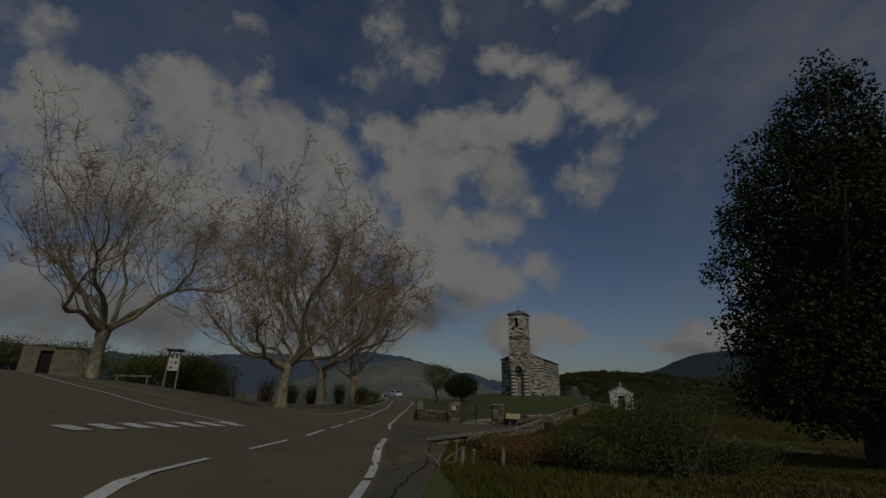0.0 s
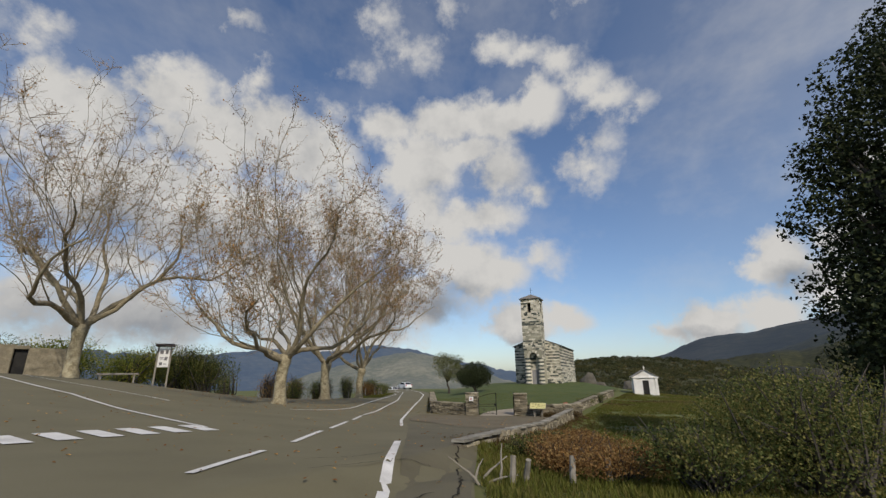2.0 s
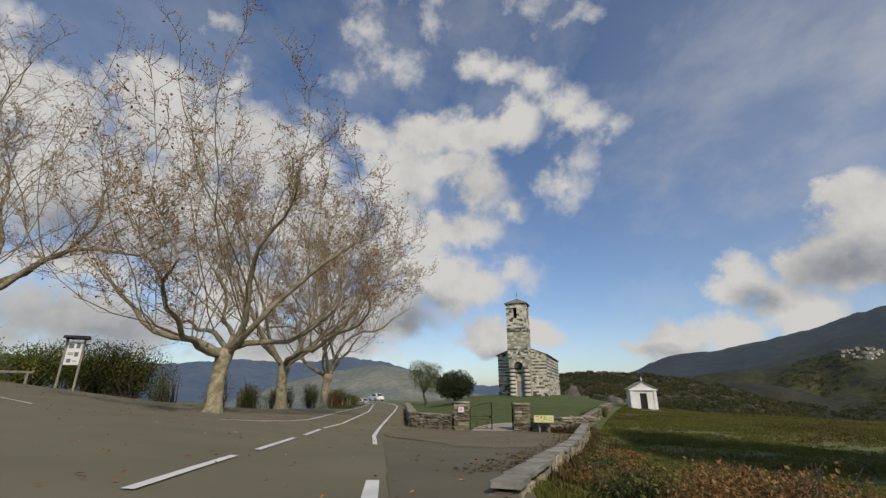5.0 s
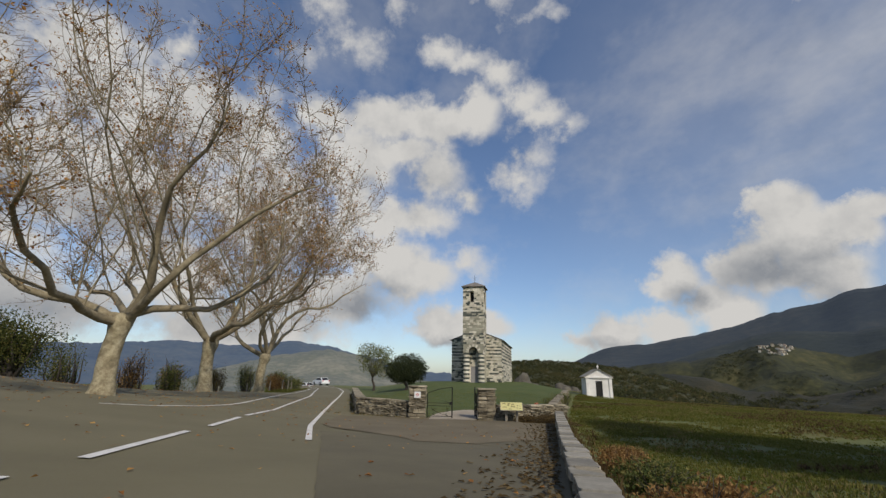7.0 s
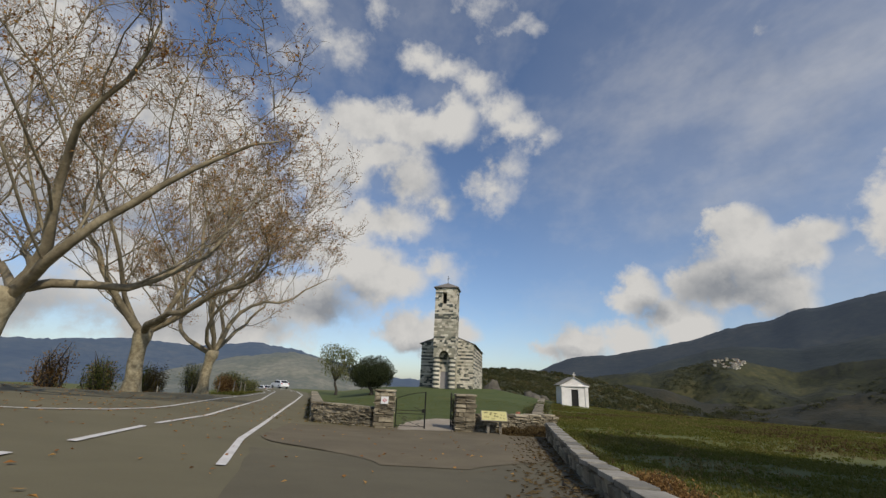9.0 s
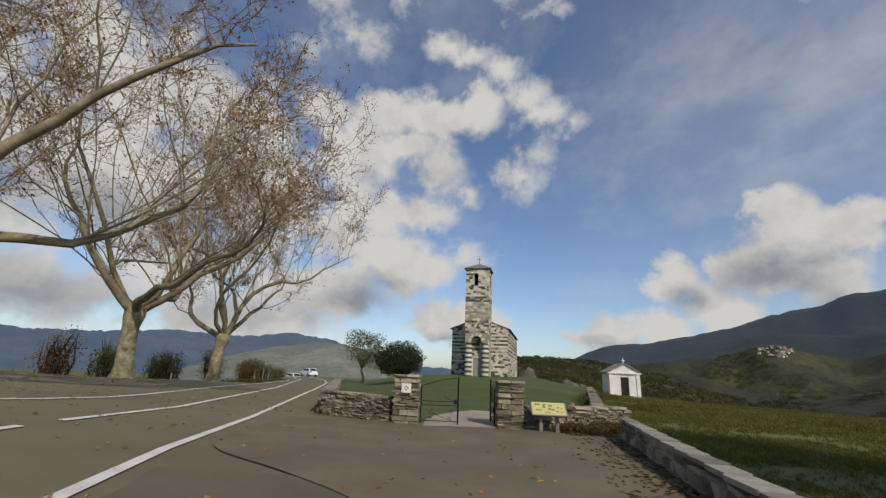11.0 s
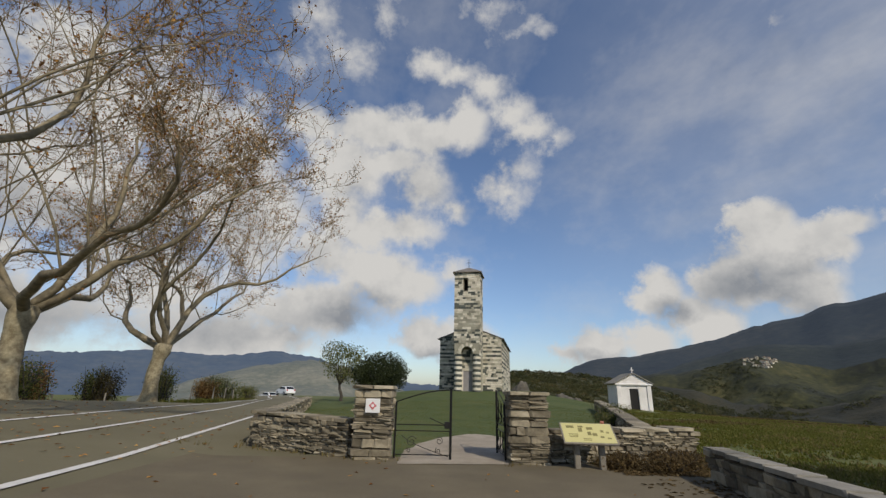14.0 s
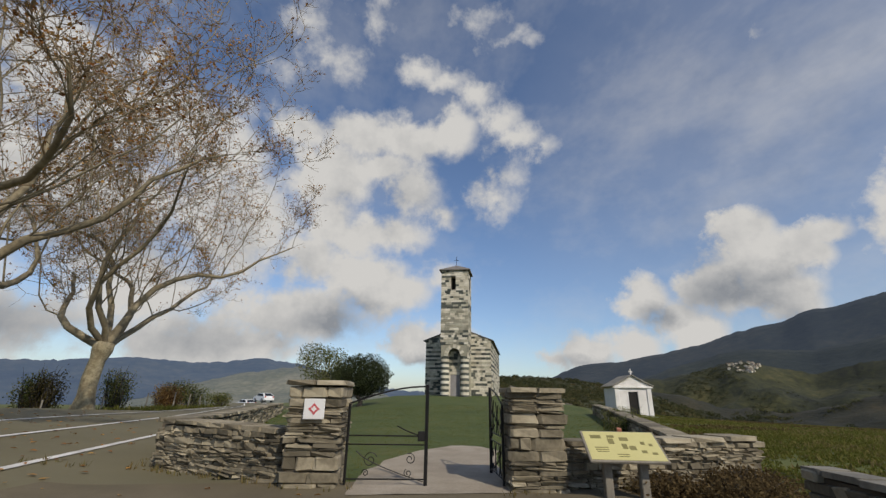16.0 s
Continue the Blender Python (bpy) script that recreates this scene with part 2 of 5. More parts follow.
MAQUIS = material("maquis_leaf", [(0.016, 0.020, 0.008), (0.032, 0.036, 0.013), (0.066, 0.056, 0.022)], 0.05, 1.0, 0, 1.5, island=0.22)
DULLSCRUB = material("dull_scrub_leaf", [(0.045, 0.032, 0.014), (0.075, 0.060, 0.022), (0.10, 0.095, 0.034)], 0.04, 1.0, 0, 1.5, island=0.3)
CREAM = material("cream_limestone", [(0.40, 0.36, 0.27), (0.58, 0.54, 0.43), (0.70, 0.66, 0.55)], 0.9, 0.9, 0.35, 14, per_piece=0.3)
DARKSTONE = material("dark_serpentine", [(0.035, 0.042, 0.036), (0.065, 0.075, 0.062), (0.12, 0.125, 0.10)], 0.9, 0.75, 0.3, 14, per_piece=0.3)
GREENSTONE = material("grey_green_stone", [(0.22, 0.21, 0.155), (0.33, 0.315, 0.24), (0.46, 0.44, 0.34)], 0.9, 0.85, 0.3, 14, per_piece=0.4)
MORTAR = material("mortar", [(0.24, 0.22, 0.17), (0.36, 0.33, 0.27)], 2.0, 0.95, 0.4, 20)
SLATE = material("stone_roof_slab", [(0.07, 0.065, 0.06), (0.12, 0.11, 0.10), (0.20, 0.18, 0.155)], 1.0, 0.8, 0.4, 12, per_piece=0.4)
SCHIST = material("dry_schist", [(0.105, 0.090, 0.060), (0.215, 0.185, 0.125), (0.37, 0.325, 0.230)], 2.6, 0.9, 0.8, 18, per_piece=0.42)
SCHISTCORE = material("wall_core", [(0.060, 0.050, 0.036), (0.12, 0.10, 0.072)], 3.0, 1.0, 0.5, 20)
COPING = material("coping_stone", [(0.13, 0.122, 0.10), (0.23, 0.215, 0.175), (0.36, 0.335, 0.28)], 1.3, 0.85, 0.4, 14, per_piece=0.3)
ROCK = material("lichened_rock", [(0.04, 0.037, 0.03), (0.085, 0.077, 0.06), (0.16, 0.145, 0.11)], 0.9, 0.95, 0.7, 8)
PLASTER = material("white_plaster", [(0.55, 0.53, 0.49), (0.72, 0.70, 0.66), (0.80, 0.785, 0.75)], 1.1, 0.9, 0.2, 18)
DARKROOM = material("dark_interior", [(0.02, 0.02, 0.02), (0.035, 0.033, 0.03)], 2.0, 0.95, 0, 10)
DOORWOOD = material("grey_door_wood", [(0.20, 0.19, 0.185), (0.30, 0.29, 0.285)], 3.0, 0.8, 0.2, 20)
IRON = material("black_iron", [(0.012, 0.012, 0.012), (0.03, 0.028, 0.026)], 6.0, 0.55, 0.2, 40, metal=0.6)
WOOD = material("weathered_wood", [(0.13, 0.115, 0.09), (0.22, 0.20, 0.16), (0.32, 0.29, 0.24)], 3.0, 0.9, 0.4, 30)
BROWNWOOD = material("brown_wood", [(0.05, 0.036, 0.024), (0.09, 0.065, 0.043)], 4.0, 0.8, 0.3, 30)
PANEL = material("cream_print", [(0.50, 0.46, 0.19), (0.58, 0.54, 0.25)], 1.0, 0.45, 0, 20)
OLIVEINK = material("olive_ink", [(0.16, 0.15, 0.05), (0.24, 0.21, 0.08)], 6.0, 0.5, 0, 20)
WHITEBOARD = material("white_board", [(0.62, 0.62, 0.60), (0.72, 0.72, 0.70)], 1.0, 0.5, 0, 20)
GREYINK = material("grey_ink", [(0.10, 0.10, 0.11), (0.20, 0.19, 0.19)], 6.0, 0.6, 0, 20)
REDINK = material("red_ink", [(0.42, 0.06, 0.07), (0.52, 0.10, 0.11)], 6.0, 0.5, 0, 20)
CARPAINT = material("white_car_paint", [(0.72, 0.73, 0.74), (0.78, 0.79, 0.80)], 1.0, 0.25, 0, 20)
CARGLASS = material("car_glass", [(0.015, 0.018, 0.02), (0.03, 0.033, 0.036)], 1.0, 0.08, 0, 20)
RUBBER = material("tyre_rubber", [(0.015, 0.015, 0.015), (0.03, 0.03, 0.03)], 5.0, 0.85, 0.2, 40)
ALLOY = material("wheel_alloy", [(0.35, 0.35, 0.36), (0.5, 0.5, 0.5)], 5.0, 0.35, 0, 40, metal=0.9)
REDLAMP = material("red_lamp", [(0.35, 0.02, 0.02), (0.45, 0.03, 0.03)], 5.0, 0.2, 0, 40)
TERRACOTTA = material("terracotta", [(0.30, 0.10, 0.055), (0.42, 0.17, 0.10)], 3.0, 0.85, 0.3, 20)
ROOFTILE = material("weathered_roof_tile", [(0.16, 0.115, 0.085), (0.26, 0.20, 0.155)], 0.5, 0.9, 0.3, 20)
SCRUBHILL = material("scrub_hill", [(0.022, 0.027, 0.012), (0.042, 0.046, 0.02), (0.085, 0.075, 0.035)], 0.03, 0.95, 0.6, 0.4, height=1.5)
# scrub tones; their wide contrast also paints in sunlit patches and shaded valleys
GREENHILL = material("green_hill", [(0.007, 0.010, 0.005), (0.016, 0.020, 0.007), (0.038, 0.040, 0.012), (0.075, 0.068, 0.024)], 0.009, 0.95, 0.8, 0.10, height=6.0, spread=.7)
VALLEYHILL = material("valley_wood", [(0.005, 0.008, 0.004), (0.012, 0.014, 0.006), (0.022, 0.021, 0.008), (0.042, 0.034, 0.013)], 0.022, 0.95, 0.8, 0.22, height=4.0, spread=.8)


def distance_material(name, colours, haze_glow, strength, scale):
    """A far backdrop; a faint blue emission stands in for kilometres of hazy air."""
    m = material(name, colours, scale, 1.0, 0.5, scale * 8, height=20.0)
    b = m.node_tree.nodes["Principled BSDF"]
    b.inputs["Emission Color"].default_value, b.inputs["Emission Strength"].default_value = (*haze_glow, 1), strength
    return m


# haze painted in: blue emission on all, bluish base tones on the farthest
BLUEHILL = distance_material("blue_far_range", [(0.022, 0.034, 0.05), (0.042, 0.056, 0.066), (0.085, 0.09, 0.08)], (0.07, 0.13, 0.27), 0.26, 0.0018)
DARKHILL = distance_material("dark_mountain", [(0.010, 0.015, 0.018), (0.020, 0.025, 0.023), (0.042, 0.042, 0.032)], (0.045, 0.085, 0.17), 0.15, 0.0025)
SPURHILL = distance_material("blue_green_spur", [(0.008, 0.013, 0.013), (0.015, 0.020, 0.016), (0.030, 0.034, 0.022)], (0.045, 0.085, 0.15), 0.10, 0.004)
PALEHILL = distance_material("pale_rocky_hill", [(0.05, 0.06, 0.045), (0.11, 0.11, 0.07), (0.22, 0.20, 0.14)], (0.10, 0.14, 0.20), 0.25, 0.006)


# ---- mesh helpers ----
def mesh_of(name, verts, faces, mat, smooth=False):
    me = bpy.data.meshes.new(name)
    me.from_pydata([tuple(v) for v in verts], [], faces)
    me.materials.append(mat)
    if smooth:
        me.polygons.foreach_set("use_smooth", [True] * len(me.polygons))
    me.update()
    return me


def finish(bm, name, mat, smooth=False):
    me = bpy.data.meshes.new(name)
    bmesh.ops.recalc_face_normals(bm, faces=bm.faces[:])
    bm.to_mesh(me)
    bm.free()
    me.materials.append(mat)
    if smooth:
        me.polygons.foreach_set("use_smooth", [True] * len(me.polygons))
    return me


def part(name, data, mat, parent=None, label="", m=None, smooth=False):
    """Links a bmesh or a mesh as one object, under parent if given."""
    me = finish(data, name, mat, smooth) if isinstance(data, bmesh.types.BMesh) else data
    ob = new(name, me)
    if parent is not None:
        ob.parent = parent
    if m is not None:
        ob.matrix_basis = m
    if label:
        ob["label"] = label
    return ob


def thing(name, m, label, category, group="", kind=""):
    """An Empty at the thing's base."""
    ob = new(name)
    ob.empty_display_size = 0.2
    ob.matrix_basis = m
    return tagged(ob, label, category, group, kind)


def box(bm, x0, x1, y0, y1, z0, z1, bevel=0.0, m=None):
    r = bmesh.ops.create_cube(bm, size=1.0)
    vs = r["verts"]
    for v in vs:
        v.co = Vector(((x0 + x1) / 2 + v.co.x * (x1 - x0), (y0 + y1) / 2 + v.co.y * (y1 - y0), (z0 + z1) / 2 + v.co.z * (z1 - z0)))
    if bevel:
        es = list({e for v in vs for e in v.link_edges})
        r = bmesh.ops.bevel(bm, geom=es, offset=bevel, segments=1, affect="EDGES")
        vs = list({v for f in r["faces"] for v in f.verts} | {v for v in vs if v.is_valid})
    if m is not None:
        bmesh.ops.transform(bm, matrix=m, verts=vs)
    return vs


def box_bm(x0, x1, y0, y1, z0, z1, bevel=0.0):
    bm = bmesh.new()
    box(bm, x0, x1, y0, y1, z0, z1, bevel)
    return bm


def prism(outline, y0, y1):
    """A solid from an outline in the x-z plane between y0 and y1."""
    bm = bmesh.new()
    a = [bm.verts.new((x, y0, z)) for x, z in outline]
    b = [bm.verts.new((x, y1, z)) for x, z in outline]
    bm.faces.new(a)
    bm.faces.new(b[::-1])
    for i in range(len(a)):
        j = (i + 1) % len(a)
        bm.faces.new((a[j], a[i], b[i], b[j]))
    return bm


def tube(verts, faces, pts, radii, sides):
    """Adds a tapered tube along pts to the lists."""
    base = len(verts)
    n = len(pts)
    side = None
    for i in range(n):
        d = (pts[min(i + 1, n - 1)] - pts[max(i - 1, 0)])
        d = d.normalized() if d.length > 1e-6 else Vector((0, 0, 1))
        if side is None:
            side = d.orthogonal().normalized()
        else:
            side = (side - d * side.dot(d))
            side = side.normalized() if side.length > 1e-6 else d.orthogonal().normalized()
        up = d.cross(side)
        for k in range(sides):
            w = 2 * math.pi * k / sides
            verts.append(pts[i] + (side * math.cos(w) + up * math.sin(w)) * radii[i])
    for i in range(n - 1):
        for k in range(sides):
            k2 = (k + 1) % sides
            faces.append((base + i * sides + k, base + i * sides + k2, base + (i + 1) * sides + k2, base + (i + 1) * sides + k))
    faces.append(tuple(base + (n - 1) * sides + k for k in range(sides)))


def bar_mesh(name, pts, r, mat, sides=6):
    v, f = [], []
    tube(v, f, [Vector(p) for p in pts], [r] * len(pts), sides)
    f.append(tuple(range(sides))[::-1])
    return mesh_of(name, v, f, mat)


# ---- the lie of the land ----
GX = [-40, -24, -11, -2, 5, 8, 18, 32, 50]
GY = [-10, 2, 13, 18, 26, 36, 46, 58, 75, 100]
GZ = [
    [3.0, 2.0, 1.3, 1.1, 1.1, 1.0, .9, .6, .2],
    [2.8, 1.6, .8, .55, .5, .4, .2, -.2, -.6],
    [2.8, 1.5, .5, .03, 0, -.1, -.3, -.6, -1.0],
    [2.9, 1.75, .5, -.25, -.38, -.45, -.55, -.8, -1.2],
    [3.0, 1.9, .2, -.7, -1.0, -1.05, -1.05, -1.1, -1.5],
    [2.2, 1.3, -.25, -1.15, -1.2, -1.25, -1.2, -1.2, -1.7],
    [-2, -.6, -.46, -1.25, -1.0, -.95, -1.1, -1.3, -2.0],
    [-5, -3, -.85, -1.2, -.6, -.5, -.9, -1.4, -2.4],
    [-7, -4, -1.1, -1.15, .1, .2, .3, -2.0, -3.0],
    [-8, -1.6, -1.15, -1.2, -.2, 0, .2, -3, -5],
]


def smooth01(a, b, x):
    t = min(max((x - a) / (b - a), 0.0), 1.0)
    return t * t * (3 - 2 * t)


def wall_x(y):
    """Where the long boundary wall stands."""
    return 1.2 + (y - 18.9) * 0.3758


def near_ground(x, y):
    xi, yi = min(max(x, GX[0]), GX[-1]), min(max(y, GY[0]), GY[-1])
    i = max(k for k in range(len(GX) - 1) if GX[k] <= xi)
    j = max(k for k in range(len(GY) - 1) if GY[k] <= yi)
    u, v = (xi - GX[i]) / (GX[i + 1] - GX[i]), (yi - GY[j]) / (GY[j + 1] - GY[j])
    z = (GZ[j][i] * (1 - u) + GZ[j][i + 1] * u) * (1 - v) + (GZ[j + 1][i] * (1 - u) + GZ[j + 1][i + 1] * u) * v
    return z - 0.3 * smooth01(0.1, 0.9, x - wall_x(y)) * (1 - smooth01(33, 36, y))


def ground(x, y):
    z = near_ground(x, y)
    out = math.hypot(max(-40 - x, 0, x - 50), max(-40 - y, 0, y - 110))
    if out > 0:
        z -= 60 * (1 - math.exp(-out / 220.0)) - 1.2 * noise.noise(Vector((x * .02, y * .02, 0))) * min(out / 30, 3)
    return z


def on(x, y, lift=0.0):
    return Vector((x, y, ground(x, y) + lift))


def sheet(name, inside, x0, x1, y0, y1, step, lift, mat):
    """A draped sheet over the ground of all cells whose centre is inside."""
    index, verts, faces = {}, [], []

    def vid(i, j):
        if (i, j) not in index:
            index[i, j] = len(verts)
            x, y = x0 + i * step, y0 + j * step
            verts.append((x, y, ground(x, y) + lift))
        return index[i, j]

    for i in range(int((x1 - x0) / step)):
        for j in range(int((y1 - y0) / step)):
            if inside(x0 + (i + .5) * step, y0 + (j + .5) * step):
                faces.append((vid(i, j), vid(i + 1, j), vid(i + 1, j + 1), vid(i, j + 1)))
    return new(name, mesh_of(name, verts, faces, mat, True))


def polar_ground():
    """One sheet from underfoot to the horizon."""
    cx, cy = 0.0, 30.0
    radii = [0.0] + [1.0 + 0.9 * k for k in range(80)]
    while radii[-1] < 4700:
        radii.append(radii[-1] * 1.07)
    n = 220
    verts, faces = [(cx, cy, ground(cx, cy) - 0.03)], []
    for r in radii[1:]:
        for k in range(n):
            w = 2 * math.pi * k / n
            x, y = cx + r * math.sin(w), cy + r * math.cos(w)
            verts.append((x, y, ground(x, y) - 0.03))
    for k in range(n):
        faces.append((0, 1 + (k + 1) % n, 1 + k))
    for i in range(len(radii) - 2):
        for k in range(n):
            a, b = 1 + i * n + k, 1 + i * n + (k + 1) % n
            faces.append((a, b, b + n, a + n))
    return new("ground", mesh_of("ground", verts, faces, FIELD, True))


tagged(polar_ground(), "rough green and brown pasture falling away into the valley", "ground", kind="structure")


# outlines on the plan
def lerp_table(rows, v):
    if v <= rows[0][0]:
        return rows[0][1]
    for (a, p), (b, q) in zip(rows, rows[1:]):
        if v <= b:
            return p + (q - p) * (v - a) / (b - a)
    return rows[-1][1]


ROAD_RIGHT = [(-30, 5.0), (10, 1.0), (13, 1.0), (18.9, 1.2), (36.4, 7.7), (36.5, 0.6), (39.0, -1.9), (48, -3.0), (62, -3.9), (80, -6.0), (100, -11.0), (130, -26.0)]
ROAD_LEFT = [(-30, -36.0), (10, -34), (30, -32), (36, -27), (42, -16.5), (50, -11.2), (58, -9.4), (80, -11.5), (100, -18.5), (130, -38.0)]


def on_road(x, y):
    return lerp_table(ROAD_LEFT, y) + 0.25 * noise.noise((0, y * 0.4, 0)) < x < lerp_table(ROAD_RIGHT, y) + 0.3 * noise.noise((5, y * 0.5, 0))


tagged(sheet("road", on_road, -40, 8, -30, 130, 0.5, 0.004, ASPHALT), "worn grey asphalt road widening into a car park", "road", kind="structure")


VERGE_LINE = [(2, 0.95), (4, 0.75), (11, 0.12), (18, -0.75), (25, -1.65), (30, -2.45), (36, -2.6), (39, -2.4)]


def band(name, y0, y1, left, right, lift, mat):
    """A draped sheet between two ragged edges, row by row."""
    verts, faces, cols = [], [], 24
    n = int((y1 - y0) / .25)
    for i in range(n + 1):
        y = y0 + (y1 - y0) * i / n
        xa, xb = left(y), right(y)
        for k in range(cols + 1):
            x = xa + (xb - xa) * k / cols
            verts.append((x, y, ground(x, y) + lift))
    for i in range(n):
        for k in range(cols):
            a = i * (cols + 1) + k
            faces.append((a, a + 1, a + cols + 2, a + cols + 1))
    return new(name, mesh_of(name, verts, faces, mat, True))


def apron_edge(y):
    return lerp_table(VERGE_LINE, y) + .05 * noise.noise((3, y * .9, 1)) + .02 * noise.noise((3, y * 4.1, 1))


tagged(band("apron", 3, 28.2, apron_edge, lambda y: lerp_table(ROAD_RIGHT, y) - .05, 0.014, OLDASPHALT), "old dark cracked asphalt between the edge line and the wall", "pavement", kind="structure")
tagged(band("forecourt", 26.5, 37.1, lambda y: apron_edge(y) + 2.2 * (1 - smooth01(26.5, 31, y)), lambda y: lerp_table(ROAD_RIGHT, min(y, 36.3)) - .1 - 2.0 * (1 - smooth01(26.5, 29, y)), 0.024, FORECOURT), "dusty brown forecourt in front of the churchyard gate", "pavement", kind="structure")


def crack(pts, width, seed):
    """A crack in the asphalt, a thin ragged line of dark grit."""
    r2 = random.Random(seed)
    verts, faces = [], []
    for (x0, y0), (x1, y1) in zip(pts, pts[1:]):
        n = max(2, int(math.hypot(x1 - x0, y1 - y0) / .12))
        for k in range(n):
            x, y = x0 + (x1 - x0) * k / n + r2.uniform(-.05, .05), y0 + (y1 - y0) * k / n + r2.uniform(-.05, .05)
            w = width * r2.uniform(.3, 1.2)
            d = Vector((y1 - y0, x0 - x1)).normalized() * w
            verts += [(x - d.x, y - d.y, ground(x, y) + .029), (x + d.x, y + d.y, ground(x, y) + .029)]
    for i in range(0, len(verts) - 2, 2):
        faces.append((i, i + 1, i + 3, i + 2))
    return tagged(new("asphalt_crack", mesh_of("asphalt_crack", verts, faces, GRIT)), "ragged dark crack in the old asphalt", "crack", "asphalt cracks", "structure")


crack([(.55, 9.0), (.62, 11.5), (.8, 13.6), (.62, 16.5), (.9, 18.6), (1.75, 21.5), (3.2, 25.5), (4.6, 29.0)], .02, 1)
crack([(-.9, 11.6), (-.5, 12.2), (0, 12.1), (.5, 12.9)], .012, 2)
crack([(-1.4, 12.8), (-.8, 13.3), (-.2, 14.4), (.3, 14.8)], .012, 3)
crack([(-1.9, 14.0), (-1.2, 14.2), (-.7, 15.2)], .010, 4)


def strip(name, pts, width, label):
    """A painted line along plan points, laid just above the asphalt."""
    fine_pts = []
    for (x0, y0), (x1, y1) in zip(pts, pts[1:]):
        n = max(1, int(math.hypot(x1 - x0, y1 - y0) / 0.5))
        fine_pts += [(x0 + (x1 - x0) * k / n, y0 + (y1 - y0) * k / n) for k in range(n)]
    fine_pts.append(pts[-1])
    verts, faces = [], []
    for i, (x, y) in enumerate(fine_pts):
        ax, ay = fine_pts[max(i - 1, 0)]
        bx, by = fine_pts[min(i + 1, len(fine_pts) - 1)]
        d = Vector((bx - ax, by - ay)).normalized()
        for s in (-.5, .5):
            px, py = x - d.y * width * s, y + d.x * width * s
            verts.append((px, py, ground(px, py) + 0.022))
    for i in range(len(fine_pts) - 1):
        faces.append((2 * i, 2 * i + 1, 2 * i + 3, 2 * i + 2))
    return tagged(new(name, mesh_of(name, verts, faces, PAINT)), label, "road marking", "painted road lines", "structure")


for a, b in (((-2.5, 7.6), (-2.72, 10.4)), ((-2.8, 12.1), (-3.0, 14.7)), ((-3.1, 16.4), (-3.55, 19.7)), ((-3.65, 20.9), (-4.15, 24.7)), ((-4.3, 26.2), (-4.75, 29.7))):
    strip("centre_dash", [a, b], 0.13, "white painted centre dash, slightly worn")
strip("centre_line", [(-4.87, 30.7), (-5.6, 40), (-6.5, 52), (-8.4, 66), (-10.2, 80), (-15, 100)], 0.13, "continuous white painted centre line")
for a, b in (((0.6, 4.0), (-0.07, 10.9)), ((-0.1, 11.2), (-0.93, 17.9))):
    strip("edge_dash", [a, b], 0.17, "long white painted edge dash")
strip("edge_line", [(-2.0, 25.5), (-2.62, 29.4), (-3.3, 36), (-4.02, 46), (-4.5, 54), (-5.7, 70), (-7.6, 82), (-12.5, 100)], 0.14, "long white painted edge line beside the wall")
strip("bay_line", [(-8.3, 28.9), (-7.5, 30.4), (-7.1, 33.0), (-7.2, 38), (-7.9, 46), (-8.6, 54), (-10, 72), (-13, 86)], 0.12, "curving white line between road and car park")
strip("parking_line", [(-6.1, 17.9), (-10.4, 20.5), (-15.3, 23.5), (-22.7, 26.5), (-30, 29.3)], 0.13, "white painted line across the car park")
strip("parking_line", [(-12.6, 25.7), (-19.3, 27.9), (-29, 31.0)], 0.1, "faint white line in the car park")
for k in range(7):
    cx, cy = -7.75 + 0.27 * k, 13.1 + 0.73 * k
    strip("crossing_stripe", [(cx - 0.55, cy + 0.40), (cx + 0.55, cy - 0.15)], 0.42, "white painted bar of a pedestrian crossing")


# ---- hills, as far backdrops ----
from mathutils.bvhtree import BVHTree

SLOPES = {}


def ridge(name, r, rows, mat, label, wobble=0.25, foot=-4.0, seed=0.0, step=0.3, relief=0.05, rings=22, near=0.6):
    """A hill whose crest stands at the given elevations, azimuth by azimuth, r metres off."""
    cx, cy, cz = 0.5, 18.0, 0.6
    az0, az1 = rows[0][0], rows[-1][0]
    n = int((az1 - az0) / step) + 1
    verts, faces = [], []
    for i in range(n):
        az = az0 + i * (az1 - az0) / (n - 1)
        el = lerp_table(rows, az)
        rough_el = wobble * (noise.noise((az * .33, seed, 0)) + .5 * noise.noise((az * 1.1, seed, 3)) + .3 * noise.noise((az * 3.1, seed, 7)))
        low = r * math.tan(radians(foot))
        for k in range(rings + 3):
            q = k / rings
            top = r * math.tan(radians(el + rough_el * min(q, 1) ** 6))
            rr = r * (near + (1 - near) * q)
            x, y = cx + rr * math.sin(radians(az)), cy + rr * math.cos(radians(az))
            h = q ** 1.15 if k <= rings else 1 - 2.0 * (q - 1)
            p = Vector((x / r * 7, y / r * 7, seed))
            bumps = noise.noise(p) + .5 * noise.noise(p * 2.3) + .25 * noise.noise(p * 5.1)
            z = low + (top - low) * h + (top - low) * relief * 3 * bumps * math.sin(math.pi * min(q, 1)) ** .7
            verts.append((x, y, cz + z))
    m = rings + 3
    for i in range(n - 1):
        for k in range(m - 1):
            faces.append((i * m + k, (i + 1) * m + k, (i + 1) * m + k + 1, i * m + k + 1))
    SLOPES[name] = BVHTree.FromPolygons(verts, faces)
    return tagged(new(name, mesh_of(name, verts, faces, mat, True)), label, "hill", kind="structure")


